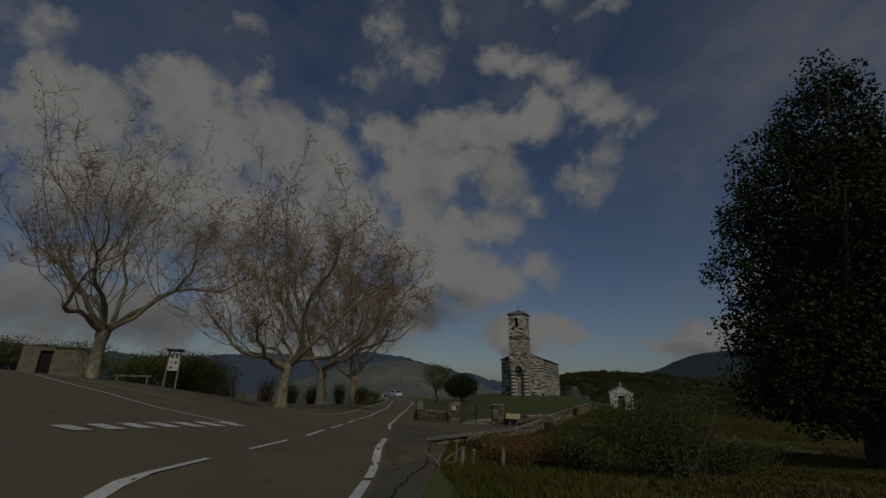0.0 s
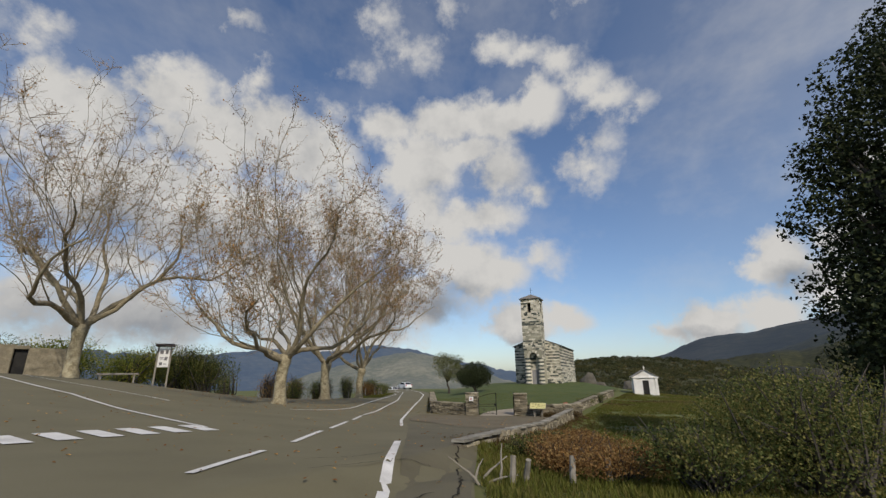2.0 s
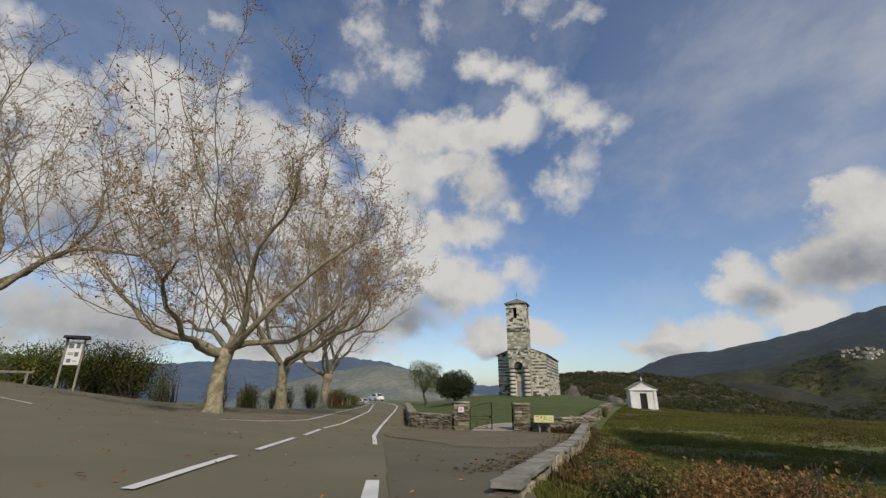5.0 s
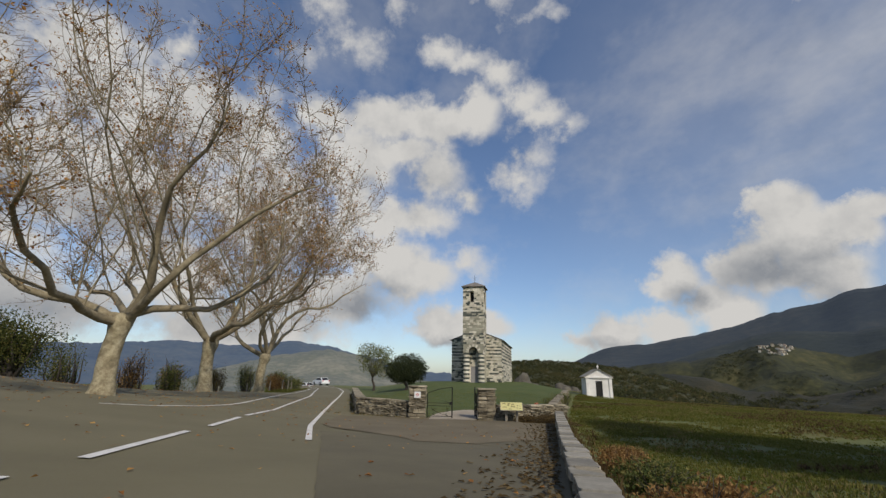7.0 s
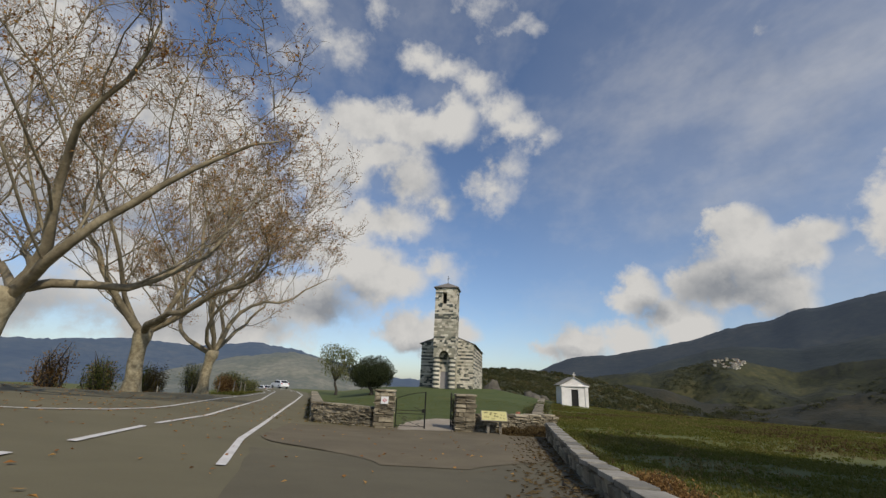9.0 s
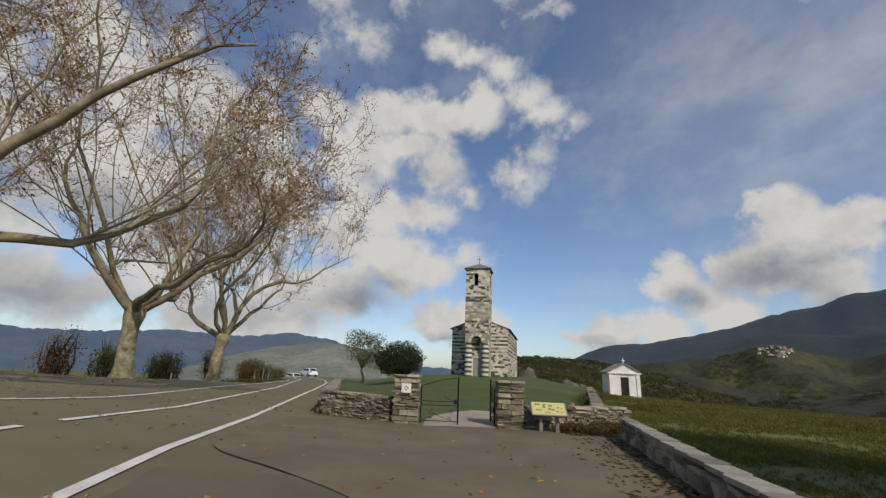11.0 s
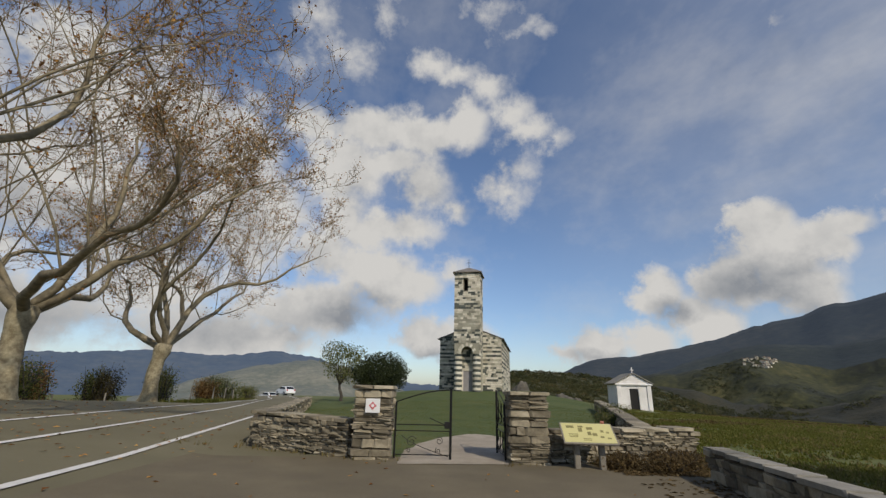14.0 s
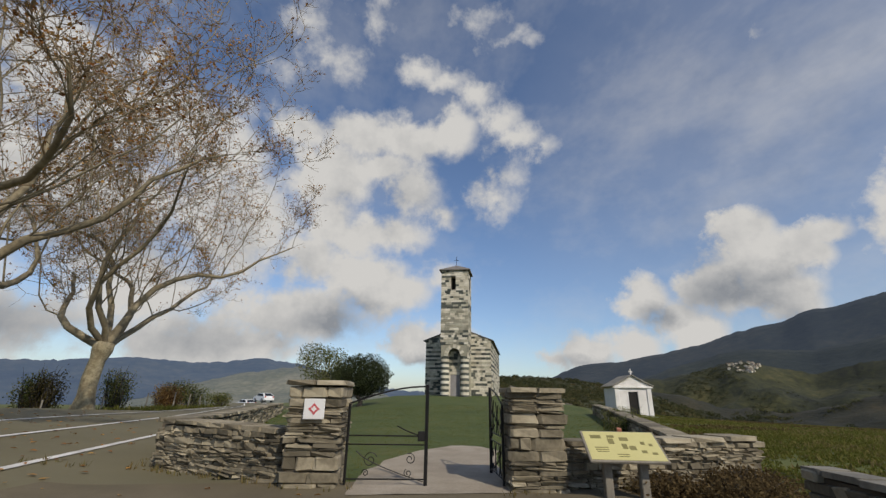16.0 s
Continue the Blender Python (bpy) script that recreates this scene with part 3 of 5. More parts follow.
def slope_height(name, x, y):
    """How high a hill's surface stands at a plan point."""
    hit = SLOPES[name].ray_cast(Vector((x, y, 3000)), Vector((0, 0, -1)))
    return hit[0].z if hit[0] else None


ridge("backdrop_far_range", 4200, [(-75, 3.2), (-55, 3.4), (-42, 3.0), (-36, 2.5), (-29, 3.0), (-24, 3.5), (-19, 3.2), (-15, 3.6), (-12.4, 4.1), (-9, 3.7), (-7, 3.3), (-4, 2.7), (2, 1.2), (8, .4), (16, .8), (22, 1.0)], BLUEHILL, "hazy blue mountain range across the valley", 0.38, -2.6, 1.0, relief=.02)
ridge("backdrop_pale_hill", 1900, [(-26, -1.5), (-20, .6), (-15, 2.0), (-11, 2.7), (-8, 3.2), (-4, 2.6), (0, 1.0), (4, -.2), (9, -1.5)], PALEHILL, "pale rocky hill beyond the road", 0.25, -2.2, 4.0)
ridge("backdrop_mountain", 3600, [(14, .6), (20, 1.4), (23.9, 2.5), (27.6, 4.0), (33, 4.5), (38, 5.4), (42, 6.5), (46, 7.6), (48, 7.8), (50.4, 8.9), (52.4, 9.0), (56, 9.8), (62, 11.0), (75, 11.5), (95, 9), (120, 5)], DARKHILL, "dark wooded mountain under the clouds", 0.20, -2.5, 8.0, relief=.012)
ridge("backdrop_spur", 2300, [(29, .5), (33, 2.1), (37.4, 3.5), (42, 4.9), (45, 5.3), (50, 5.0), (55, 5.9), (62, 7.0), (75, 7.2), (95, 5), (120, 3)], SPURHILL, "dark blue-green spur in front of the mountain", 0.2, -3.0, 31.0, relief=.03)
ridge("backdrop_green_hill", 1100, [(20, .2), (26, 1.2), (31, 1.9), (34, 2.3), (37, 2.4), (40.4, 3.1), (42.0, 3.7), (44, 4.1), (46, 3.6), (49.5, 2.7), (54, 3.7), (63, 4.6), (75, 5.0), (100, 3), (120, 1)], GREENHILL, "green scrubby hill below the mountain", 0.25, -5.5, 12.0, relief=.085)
ridge("backdrop_valley_rise", 560, [(24, -2.0), (29, .2), (33, .9), (37, .6), (41, -.6), (46, -1.0), (50, -.3), (54, .9), (60, 1.6), (75, 2.2), (100, 1), (120, -1)], VALLEYHILL, "olive and brown wooded rise in the valley", 0.3, -5.0, 40.0, relief=.09)
SCRUB_ROWS = [(6, -1.2), (10, .2), (14, 2.0), (18, 2.3), (23.3, 2.2), (28.7, 1.5), (33.6, .4), (36.7, -.9), (39, -2.2), (44, -3.2), (52, -3.4), (75, -3.6), (100, -4)]
ridge("scrub_slope", 240, SCRUB_ROWS, SCRUBHILL, "dark slope covered in maquis scrub", 0.2, -4.2, 20.0, relief=.06, near=.45)


# ---- stones ----
def stone_mesh(name, mat, rng, jitter, bevel):
    """A unit block with worn, uneven edges, to be scaled piece by piece."""
    bm = bmesh.new()
    vs = box(bm, -.5, .5, -.5, .5, -.5, .5, bevel)
    for v in vs:
        v.co += Vector((rng.uniform(-jitter, jitter) * .4, rng.uniform(-jitter, jitter) * .7, rng.uniform(-jitter, jitter) * .75))
    return finish(bm, name, mat)


rng = random.Random(5)
ASHLAR = {k: [stone_mesh("ashlar", m, rng, .012, .035) for _ in range(4)] for k, m in (("c", CREAM), ("d", DARKSTONE), ("g", GREENSTONE))}
RUBBLE = [stone_mesh("rubble", SCHIST, rng, .10, .11) for _ in range(20)]
CAPS = [stone_mesh("coping", COPING, rng, .03, .05) for _ in range(5)]
SLABS = [stone_mesh("slab", SCHIST, rng, .06, .09) for _ in range(5)]


def scaled(x, y, z, sx, sy, sz, rz=0.0, ry=0.0):
    return Matrix.LocRotScale((x, y, z), Euler((0, ry, rz)), (sx, sy, sz))


def merged(name, placed, mat):
    """Joins (mesh, matrix) pairs into one mesh."""
    verts, faces = [], []
    for me, m in placed:
        base = len(verts)
        verts += [m @ v.co for v in me.vertices]
        faces += [tuple(base + i for i in p.vertices) for p in me.polygons]
    return mesh_of(name, verts, faces, mat)


def ashlar_face(parent, x0, x1, z0, z1, pattern, place, course=0.29, length=0.62, seed=0, holes=(), top=None):
    """Courses of squared stones. place(x, z, w, h) gives a stone's matrix; pattern(row, n, x, z) its colour; top(x): the height it stops at."""
    r = random.Random(seed)
    n = 0
    z, row = z0, 0
    while z < z1 - 0.05:
        h = min(course * r.uniform(.85, 1.15), z1 - z)
        runs = [(x0, x1)]
        for ha, hb, hc, hd in holes:
            if hc - h * .5 < z + h / 2 < hd + h * .5:
                runs = [(x0, ha), (hb, x1)]
        for xa, xb in runs:
            x, k = xa, 0
            while x < xb - 0.04:
                w = min(length * r.uniform(.55, 1.5), xb - x)
                if xb - x - w < 0.12:
                    w = xb - x
                cx, cz = x + w / 2, z + h / 2
                if top is None or cz + h * .4 < top(cx):
                    ob = new("stone", r.choice(ASHLAR[pattern(row, k, cx, cz, r)]))
                    ob.parent = parent
                    ob.matrix_basis = place(cx, cz, w - .018, h - .016)
                    n += 1
                x += w
                k += 1
        z += h
        row += 1
    return n


# ---- the church ----
church = thing("church", pose(11.35, 75.0, -0.25, 0, 0, -20), "small Romanesque church in cream and dark green striped stone", "church")
NAVE_W, NAVE_L, EAVE, PEAK = 3.45, 16.0, 6.05, 7.35
nave = part("nave", prism([(-NAVE_W, -.3), (NAVE_W, -.3), (NAVE_W, EAVE), (0, PEAK), (-NAVE_W, EAVE)], 0.0, NAVE_L), MORTAR, church)


def gable(x):
    return PEAK - (PEAK - EAVE) * abs(x) / NAVE_W


def facade_pattern(row, k, x, z, r):
    if z > 2.9 and z < 5.4:
        return "c" if row % 2 else r.choice("ddg")
    if z < 0.5:
        return r.choice("ccg")
    return r.choice("cccddg")


facade = part("facade_stonework", box_bm(-NAVE_W, NAVE_W, -.02, .02, -.3, 5.9), MORTAR, nave)
for a, b, s in ((-NAVE_W, -1.35, 1), (1.35, NAVE_W, 2)):
    ashlar_face(facade, a, b, -.2, 7.2, facade_pattern, lambda x, z, w, h: scaled(x, -.03, z, w, .12, h), .21, .40, s, top=gable)
infill = part("porch_infill", box_bm(-.74, .74, -1.82, -1.62, -.2, 4.75), MORTAR, nave)
ashlar_face(infill, -.74, .74, 2.75, 4.7, lambda row, k, x, z, r: r.choice("ccdg"), lambda x, z, w, h: scaled(x, -1.84, z, w, .12, h), .29, .4, 3)


def side_pattern(row, k, x, z, r):
    if z > 2.8:
        return r.choice("cccg") if row % 2 else r.choice("dddg")
    return r.choice("ccggc") if r.random() < .9 else "d"


side = part("side_stonework", box_bm(NAVE_W - .02, NAVE_W + .02, 0, NAVE_L, -.3, EAVE - .1), MORTAR, nave)
ashlar_face(side, 0, NAVE_L, -.2, EAVE, side_pattern, lambda y, z, w, h: scaled(NAVE_W + .03, y, z, .12, w, h), .225, 1.25, 4)
for y in (5.0, 10.5):
    part("slit_window", box_bm(NAVE_W + .06, NAVE_W + .10, y - .11, y + .11, 3.3, 4.5), DARKROOM, nave)
for s in (-1, 1):
    o = math.atan2(PEAK - EAVE, NAVE_W)
    bm = bmesh.new()
    slope = math.hypot(PEAK - EAVE, NAVE_W) + .3
    box(bm, 0, slope, -.12, NAVE_L + .15, 0, .1, .02)
    bmesh.ops.transform(bm, matrix=Matrix.Translation((0, 0, PEAK)) @ Matrix.Rotation(o, 4, "Y"), verts=bm.verts[:])
    if s < 0:
        bmesh.ops.scale(bm, vec=(-1, 1, 1), verts=bm.verts[:])
    part("roof", bm, SLATE, church, "grey stone-slab roof slope")
bm = bmesh.new()
bmesh.ops.create_cone(bm, cap_ends=True, segments=20, radius1=2.4, radius2=2.4, depth=4.6, matrix=Matrix.Translation((0, NAVE_L, 2.2)))
bmesh.ops.create_cone(bm, cap_ends=True, segments=20, radius1=2.6, radius2=.1, depth=1.0, matrix=Matrix.Translation((0, NAVE_L, 5.0)))
part("apse", bm, GREENSTONE, church)

TW, TD, TH = 1.42, 2.75, 13.0       # half width, depth, eaves of the tower
tower = part("bell_tower", box_bm(-TW + .1, TW - .1, -TD + .1, -.06, 5.35, 10.95), MORTAR, church)
for x0, x1 in ((-TW + .1, -.42), (.10, TW - .1)):
    part("belfry_jamb", box_bm(x0, x1, -TD + .1, -.06, 10.95, 12.35), MORTAR, tower)
part("belfry_top", box_bm(-TW + .1, TW - .1, -TD + .1, -.06, 12.35, TH), MORTAR, tower)
part("belfry_dark", box_bm(-.42, .10, -TD + .9, -.2, 10.95, 12.35), DARKROOM, tower)


def tower_pattern(row, k, x, z, r):
    if z > 9.6:
        return r.choice("ccccdg")
    if z > 8.9:
        return r.choice("ddg")
    if z > 6.6:
        return r.choice("ggcgc")
    return r.choice("cggdc")


ashlar_face(tower, -TW, TW, 5.3, TH, tower_pattern, lambda x, z, w, h: scaled(x, -TD + .06, z, w, .12, h), .22, .40, 6, holes=[(-.42, .10, 10.95, 12.35)])
flank = part("tower_flank", box_bm(TW - .12, TW - .06, -TD + .12, -.08, 5.35, TH - .1), MORTAR, church)
ashlar_face(flank, -TD, 0, 4.0, TH, tower_pattern, lambda y, z, w, h: scaled(TW - .06, y, z, .12, w, h), .28, .6, 7)
left_flank = part("tower_flank", box_bm(-TW + .06, -TW + .12, -TD + .12, -.08, 4.0, TH - .1), MORTAR, church)
part("flank_window", box_bm(TW - .02, TW + .02, -TD + 1.0, -TD + 1.5, 11.0, 12.3), DARKROOM, flank)
# the open porch: two banded round columns, an arch, the door behind
spandrel = []
for k in range(13):
    w = math.pi * k / 12
    spandrel.append((.62 * math.cos(w), 4.15 + .62 * math.sin(w) * 1.25))
bm = bmesh.new()
for y in (-TD + .06,):
    n = len(spandrel)
    top = [bm.verts.new((-TW + .08 + (2 * TW - .16) * (1 - k / (n - 1)), y, 5.4)) for k in range(n)]
    arc = [bm.verts.new((x, y, z)) for x, z in spandrel]
    for k in range(n - 1):
        bm.faces.new((top[k], top[k + 1], arc[k + 1], arc[k]))
    ends = [(bm.verts.new((s * (TW - .08), y, 4.15)), top[0 if s > 0 else -1], arc[0 if s > 0 else -1]) for s in (1, -1)]
    for e3 in ends:
        bm.faces.new(e3)
geo = bmesh.ops.extrude_face_region(bm, geom=bm.faces[:])
bmesh.ops.translate(bm, vec=(0, TD - .1, 0), verts=[g for g in geo["geom"] if isinstance(g, bmesh.types.BMVert)])
arch = part("porch_arch", bm, GREENSTONE, church)
for k in range(11):
    w = math.pi * (k + .5) / 11
    ob = new("voussoir", ASHLAR["c" if k % 2 else "g"][k % 4])
    ob.parent = arch
    ob.matrix_basis = Matrix.Translation((.82 * math.cos(w), -TD + .04, 4.15 + .98 * math.sin(w))) @ Matrix.Rotation(-w + math.pi / 2, 4, "Y") @ Matrix.Diagonal((.24, .14, .38, 1))


def drum_mesh(mat):
    bm = bmesh.new()
    bmesh.ops.create_cone(bm, cap_ends=True, segments=18, radius1=.43, radius2=.43, depth=.25)
    return finish(bm, "drum", mat)


DRUM = [drum_mesh(CREAM), drum_mesh(DARKSTONE)]
for sx in (-1, 1):
    for sy in (-TD + .46,):
        col = part("porch_column", box_bm(sx * .99 - .3, sx * .99 + .3, sy - .3, sy + .3, -.3, .02), CREAM, church)
        for k in range(16):
            ob = new("drum", DRUM[k % 2])
            ob.parent = col
            ob.matrix_basis = Matrix.Translation((sx * .99, sy, .14 + .26 * k))
    part("porch_pier", box_bm(sx * .99 - .4, sx * .99 + .4, -.9, -.02, -.3, 4.2), GREENSTONE, church)
door = part("church_door", box_bm(-.48, .48, -1.94, -1.86, 0, 2.42, .01), DOORWOOD, church, "pale grey wooden church door")
part("lintel", box_bm(-.75, .75, -2.0, -1.84, 2.44, 2.72, .02), CREAM, church)
for sx in (-1, 1):
    part("door_jamb", box_bm(sx * .62 - .13, sx * .62 + .13, -1.98, -1.84, 0, 2.43, .02), CREAM, church)
part("threshold", box_bm(-1.2, 1.2, -TD - .4, -.05, -.3, .03, .02), GREENSTONE, church)
bm = bmesh.new()
o = TW + .2
vs = [bm.verts.new(p) for p in ((-o, -TD - .2, TH), (o, -TD - .2, TH), (o, .15, TH), (-o, .15, TH), (-o, -TD - .2, TH + .09), (o, -TD - .2, TH + .09), (o, .15, TH + .09), (-o, .15, TH + .09), (0, -TD / 2, TH + .95))]
for f in ((3, 2, 1, 0), (0, 1, 5, 4), (1, 2, 6, 5), (2, 3, 7, 6), (3, 0, 4, 7), (4, 5, 8), (5, 6, 8), (6, 7, 8), (7, 4, 8)):
    bm.faces.new([vs[i] for i in f])
part("tower_roof", bm, SLATE, church, "hipped grey slab roof of the tower")
bm = bmesh.new()
box(bm, -.02, .02, -TD / 2 - .02, -TD / 2 + .02, TH + .9, TH + 1.95)
box(bm, -.22, .22, -TD / 2 - .02, -TD / 2 + .02, TH + 1.5, TH + 1.54)
part("roof_cross", bm, IRON, church, "thin iron cross")

# ---- the white funerary chapel in the field ----
chapel = thing("funerary_chapel", pose(21.75, 60.7, -1.15, 0, 0, -15), "small white plastered funerary chapel with an open dark doorway", "chapel")
part("wall", prism([(-1.3, -.3), (1.3, -.3), (1.3, 2.12), (-1.3, 2.12)], .06, 3.0), PLASTER, chapel)
bm = box_bm(-1.3, -.34, -.02, .07, 0, 2.1)
box(bm, .34, 1.3, -.02, .07, 0, 2.1)
box(bm, -.345, .345, -.02, .07, 1.82, 2.1)
part("front_wall", bm, PLASTER, chapel)
part("doorway", box_bm(-.34, .34, .05, .066, 0, 1.82), DARKROOM, chapel, "dark open doorway")
for s in (-1, 1):
    part("pilaster", box_bm(s * 1.17 - .16, s * 1.17 + .16, -.09, -.02, 0, 2.08, .012), PLASTER, chapel)
    part("door_trim", box_bm(s * .40 - .05, s * .40 + .05, -.05, -.021, 0, 1.9, .008), PLASTER, chapel)
part("entablature", box_bm(-1.45, 1.45, -.16, .1, 2.08, 2.22, .02), PLASTER, chapel)
part("pediment", prism([(-1.38, 2.22), (1.38, 2.22), (0, 2.98)], -.06, .12), PLASTER, chapel)
for s in (-1, 1):
    bm = bmesh.new()
    box(bm, 0, 1.72, -.2, 3.1, 0, .07, .01)
    bmesh.ops.transform(bm, matrix=Matrix.Translation((0, 0, 3.0)) @ Matrix.Rotation(math.atan2(.78, 1.42), 4, "Y"), verts=bm.verts[:])
    if s < 0:
        bmesh.ops.scale(bm, vec=(-1, 1, 1), verts=bm.verts[:])
    part("roof", bm, COPING, chapel, "grey slab roof slope with pale edge")
bm = box_bm(-.035, .035, -.035, .035, 3.0, 3.5)
box(bm, -.14, .14, -.03, .03, 3.24, 3.31)
part("stone_cross", bm, PLASTER, chapel)
part("plinth", box_bm(-1.7, 1.7, -.6, 3.1, -.5, .02, .03), COPING, chapel)


# ---- dry-stone walls ----
def dry_wall(name, p0, p1, h0, h1, thick, label, seed, cap=None, course=0.066, length=0.30, limit=280, drop=0.05, category="wall"):
    """Irregular flat stones in courses from plan point p0 to p1, height h0 to h1 over the ground; cap: None, 'slabs' or 'coping'."""
    r = random.Random(seed)
    d = Vector((p1[0] - p0[0], p1[1] - p0[1]))
    long = d.length
    d /= long
    z0 = ground(*p0)
    t = thing(name, Matrix.Translation((p0[0], p0[1], z0)) @ Matrix.Rotation(math.atan2(d.y, d.x), 4, "Z"), label, category, kind="structure")

    def low(s):
        return ground(p0[0] + d.x * s, p0[1] + d.y * s) - z0

    def high(s):
        return h0 + (h1 - h0) * s / long

    n = max(2, int(long))
    verts, faces = [], []
    for i in range(n + 1):
        s = long * i / n
        for yy in (-thick / 2 + .06, thick / 2 - .06):
            verts += [(s, yy, low(s) - .1), (s, yy, low(s) + high(s) - .06)]
    for i in range(n):
        a = 4 * i
        faces += [(a, a + 4, a + 5, a + 1), (a + 2, a + 3, a + 7, a + 6), (a + 1, a + 5, a + 7, a + 3)]
    faces += [(0, 1, 3, 2), (4 * n, 4 * n + 2, 4 * n + 3, 4 * n + 1)]
    part("wall_core", mesh_of("wall_core", verts, faces, SCHISTCORE), SCHISTCORE, t)
    placed = []
    row = 0
    z = -drop
    while z < max(h0, h1) - .03:
        h = course * (r.uniform(.55, 1.2) if r.random() < .75 else r.uniform(1.3, 2.1))
        s = -r.uniform(0, .1)
        while s < long:
            w = length * r.uniform(.45, 1.7)
            c = s + w / 2
            if c < long + .02 and z + h * .5 < high(max(0, c)) - (.05 if cap else 0):
                placed.append((r.choice(RUBBLE), scaled(c, r.uniform(-.025, .025), low(c) + z + h / 2, w * 1.0, thick * r.uniform(.93, 1.06), h * r.uniform(.92, 1.06), r.uniform(-.06, .06), r.uniform(-.06, .06))))
            s += w
        z += h
        row += 1
    if cap:
        s = 0.0
        while s < long - .05:
            w = min(r.uniform(.45, 1.0) if cap == "coping" else r.uniform(.3, .7), long - s)
            c = s + w / 2
            slope = -(low(c + .3) - low(c - .3)) / .6
            tall = .07 if cap == "coping" else .08
            placed.append((r.choice(CAPS if cap == "coping" else SLABS), scaled(c, r.uniform(-.02, .02), low(c) + high(c), w * .985, thick * (1.06 if cap == "coping" else 1.08), tall, r.uniform(-.02, .02), math.atan(slope))))
            s += w
    # those past the limit are joined
    placed.sort(key=lambda q: q[1].translation.x)
    if cap == "coping":
        caps = [q for q in placed if q[0] in CAPS]
        placed = [q for q in placed if q[0] not in CAPS]
        for me, m in caps:
            part("coping_stone", me, COPING, t, m=m)
    for me, m in placed[:limit]:
        part("stone", me, SCHIST, t, m=m)
    if len(placed) > limit:
        rest = part("stones", merged("stones", placed[limit:], SCHIST), SCHIST, t)
        rest["kind"] = "stuff"
    return t


def gate_pillar(x, y, rz, w, h, label, seed):
    r = random.Random(seed)
    z0 = ground(x, y)
    t = thing("gate_pillar", pose(x, y, z0, 0, 0, rz), label, "pillar", "gate pillars")
    part("pillar_core", box_bm(-w / 2 + .07, w / 2 - .07, -w / 2 + .07, w / 2 - .07, -.1, h - .05), SCHISTCORE, t)
    z = -.06
    row = 0
    while z < h - .06:
        pick = r.random()
        tall = r.uniform(.028, .055) if pick < .52 else r.uniform(.06, .09) if pick < .82 else r.uniform(.12, .19)
        turned = row % 2
        # two bands of stones through the course, each cut at its own places
        for c, d2 in ((-w / 2, 0.0), (0.0, w / 2)):
            cuts = [-w / 2, w / 2]
            for _ in range(r.choice((1, 1, 2)) if tall < .1 else r.choice((1, 2, 2))):
                q = r.uniform(-.36, .36) * w
                if all(abs(q - e2) > .12 for e2 in cuts):
                    cuts.append(q)
            cuts.sort()
            for a, b in zip(cuts, cuts[1:]):
                sink = r.uniform(-.018, .022)
                h2 = tall * r.uniform(.90, 1.02)
                ln, dp, u, v3 = (b - a) * r.uniform(.97, 1.03), (d2 - c) + 2 * sink, (a + b) / 2, (c + d2) / 2 + (sink if c >= 0 else -sink)
                tip = r.uniform(-.05, .05) if tall < .1 else r.uniform(-.02, .02)
                if turned:
                    m = scaled(u, v3, z + h2 / 2, ln, dp, h2, r.uniform(-.05, .05), tip)
                else:
                    m = scaled(v3, u, z + h2 / 2, dp, ln, h2, r.uniform(-.05, .05), tip)
                part("stone", r.choice(RUBBLE), SCHIST, t, m=m)
        z += tall
        row += 1
    for sx in (-.25, .25):
        part("cap_stone", r.choice(SLABS), SCHIST, t, m=scaled(sx * w, r.uniform(-.02, .02), h, w * .58, w * 1.14, .075, r.uniform(-.05, .05)))
    return t


PILLAR_L, PILLAR_R = (1.05, 37.05), (4.28, 36.55)
pillar_left = gate_pillar(*PILLAR_L, -8, .80, 1.42, "tall gate pillar of flat schist stones with a plaque", 3)
pillar_right = gate_pillar(*PILLAR_R, -8, .82, 1.38, "tall gate pillar of flat schist stones", 8)
dry_wall("churchyard_wall", (0.62, 37.2), (-1.65, 38.95), .72, .78, .5, "low dry-stone churchyard wall of flat schist", 11, "slabs", .052, .23)
dry_wall("churchyard_wall", (-1.75, 39.15), (-3.9, 63.0), .78, .6, .5, "low dry-stone wall running beside the road", 12, "slabs", .12, .5)
dry_wall("churchyard_wall", (4.75, 36.6), (8.25, 36.75), .62, .74, .5, "low dry-stone wall of dark schist behind the reading panel", 13, "slabs", .052, .23)
dry_wall("churchyard_wall", (7.6, 37.1), (16.6, 57.0), .55, .6, .45, "low dry-stone wall along the churchyard", 14, "slabs", .12, .5)
dry_wall("boundary_wall", (0.62, 16.9), (7.1, 34.6), .11, .54, .32, "long grey boundary wall with flat coping stones", 16, "coping", .11, .34)


# ---- trees ----
def rand_dir(r):
    while True:
        v = Vector((r.uniform(-1, 1), r.uniform(-1, 1), r.uniform(-1, 1)))
        if 0.1 < v.length < 1:
            return v.normalized()


def bend_path(r, start, d, length, n, lift, wander):
    """A limb's line: it wanders, and turns upwards by lift."""
    pts = [start.copy()]
    d = d.normalized()
    for _ in range(n):
        d = (d + rand_dir(r) * wander + Vector((0, 0, lift if d.z > .12 else lift + .25))).normalized()
        pts.append(pts[-1] + d * (length / n))
    return pts


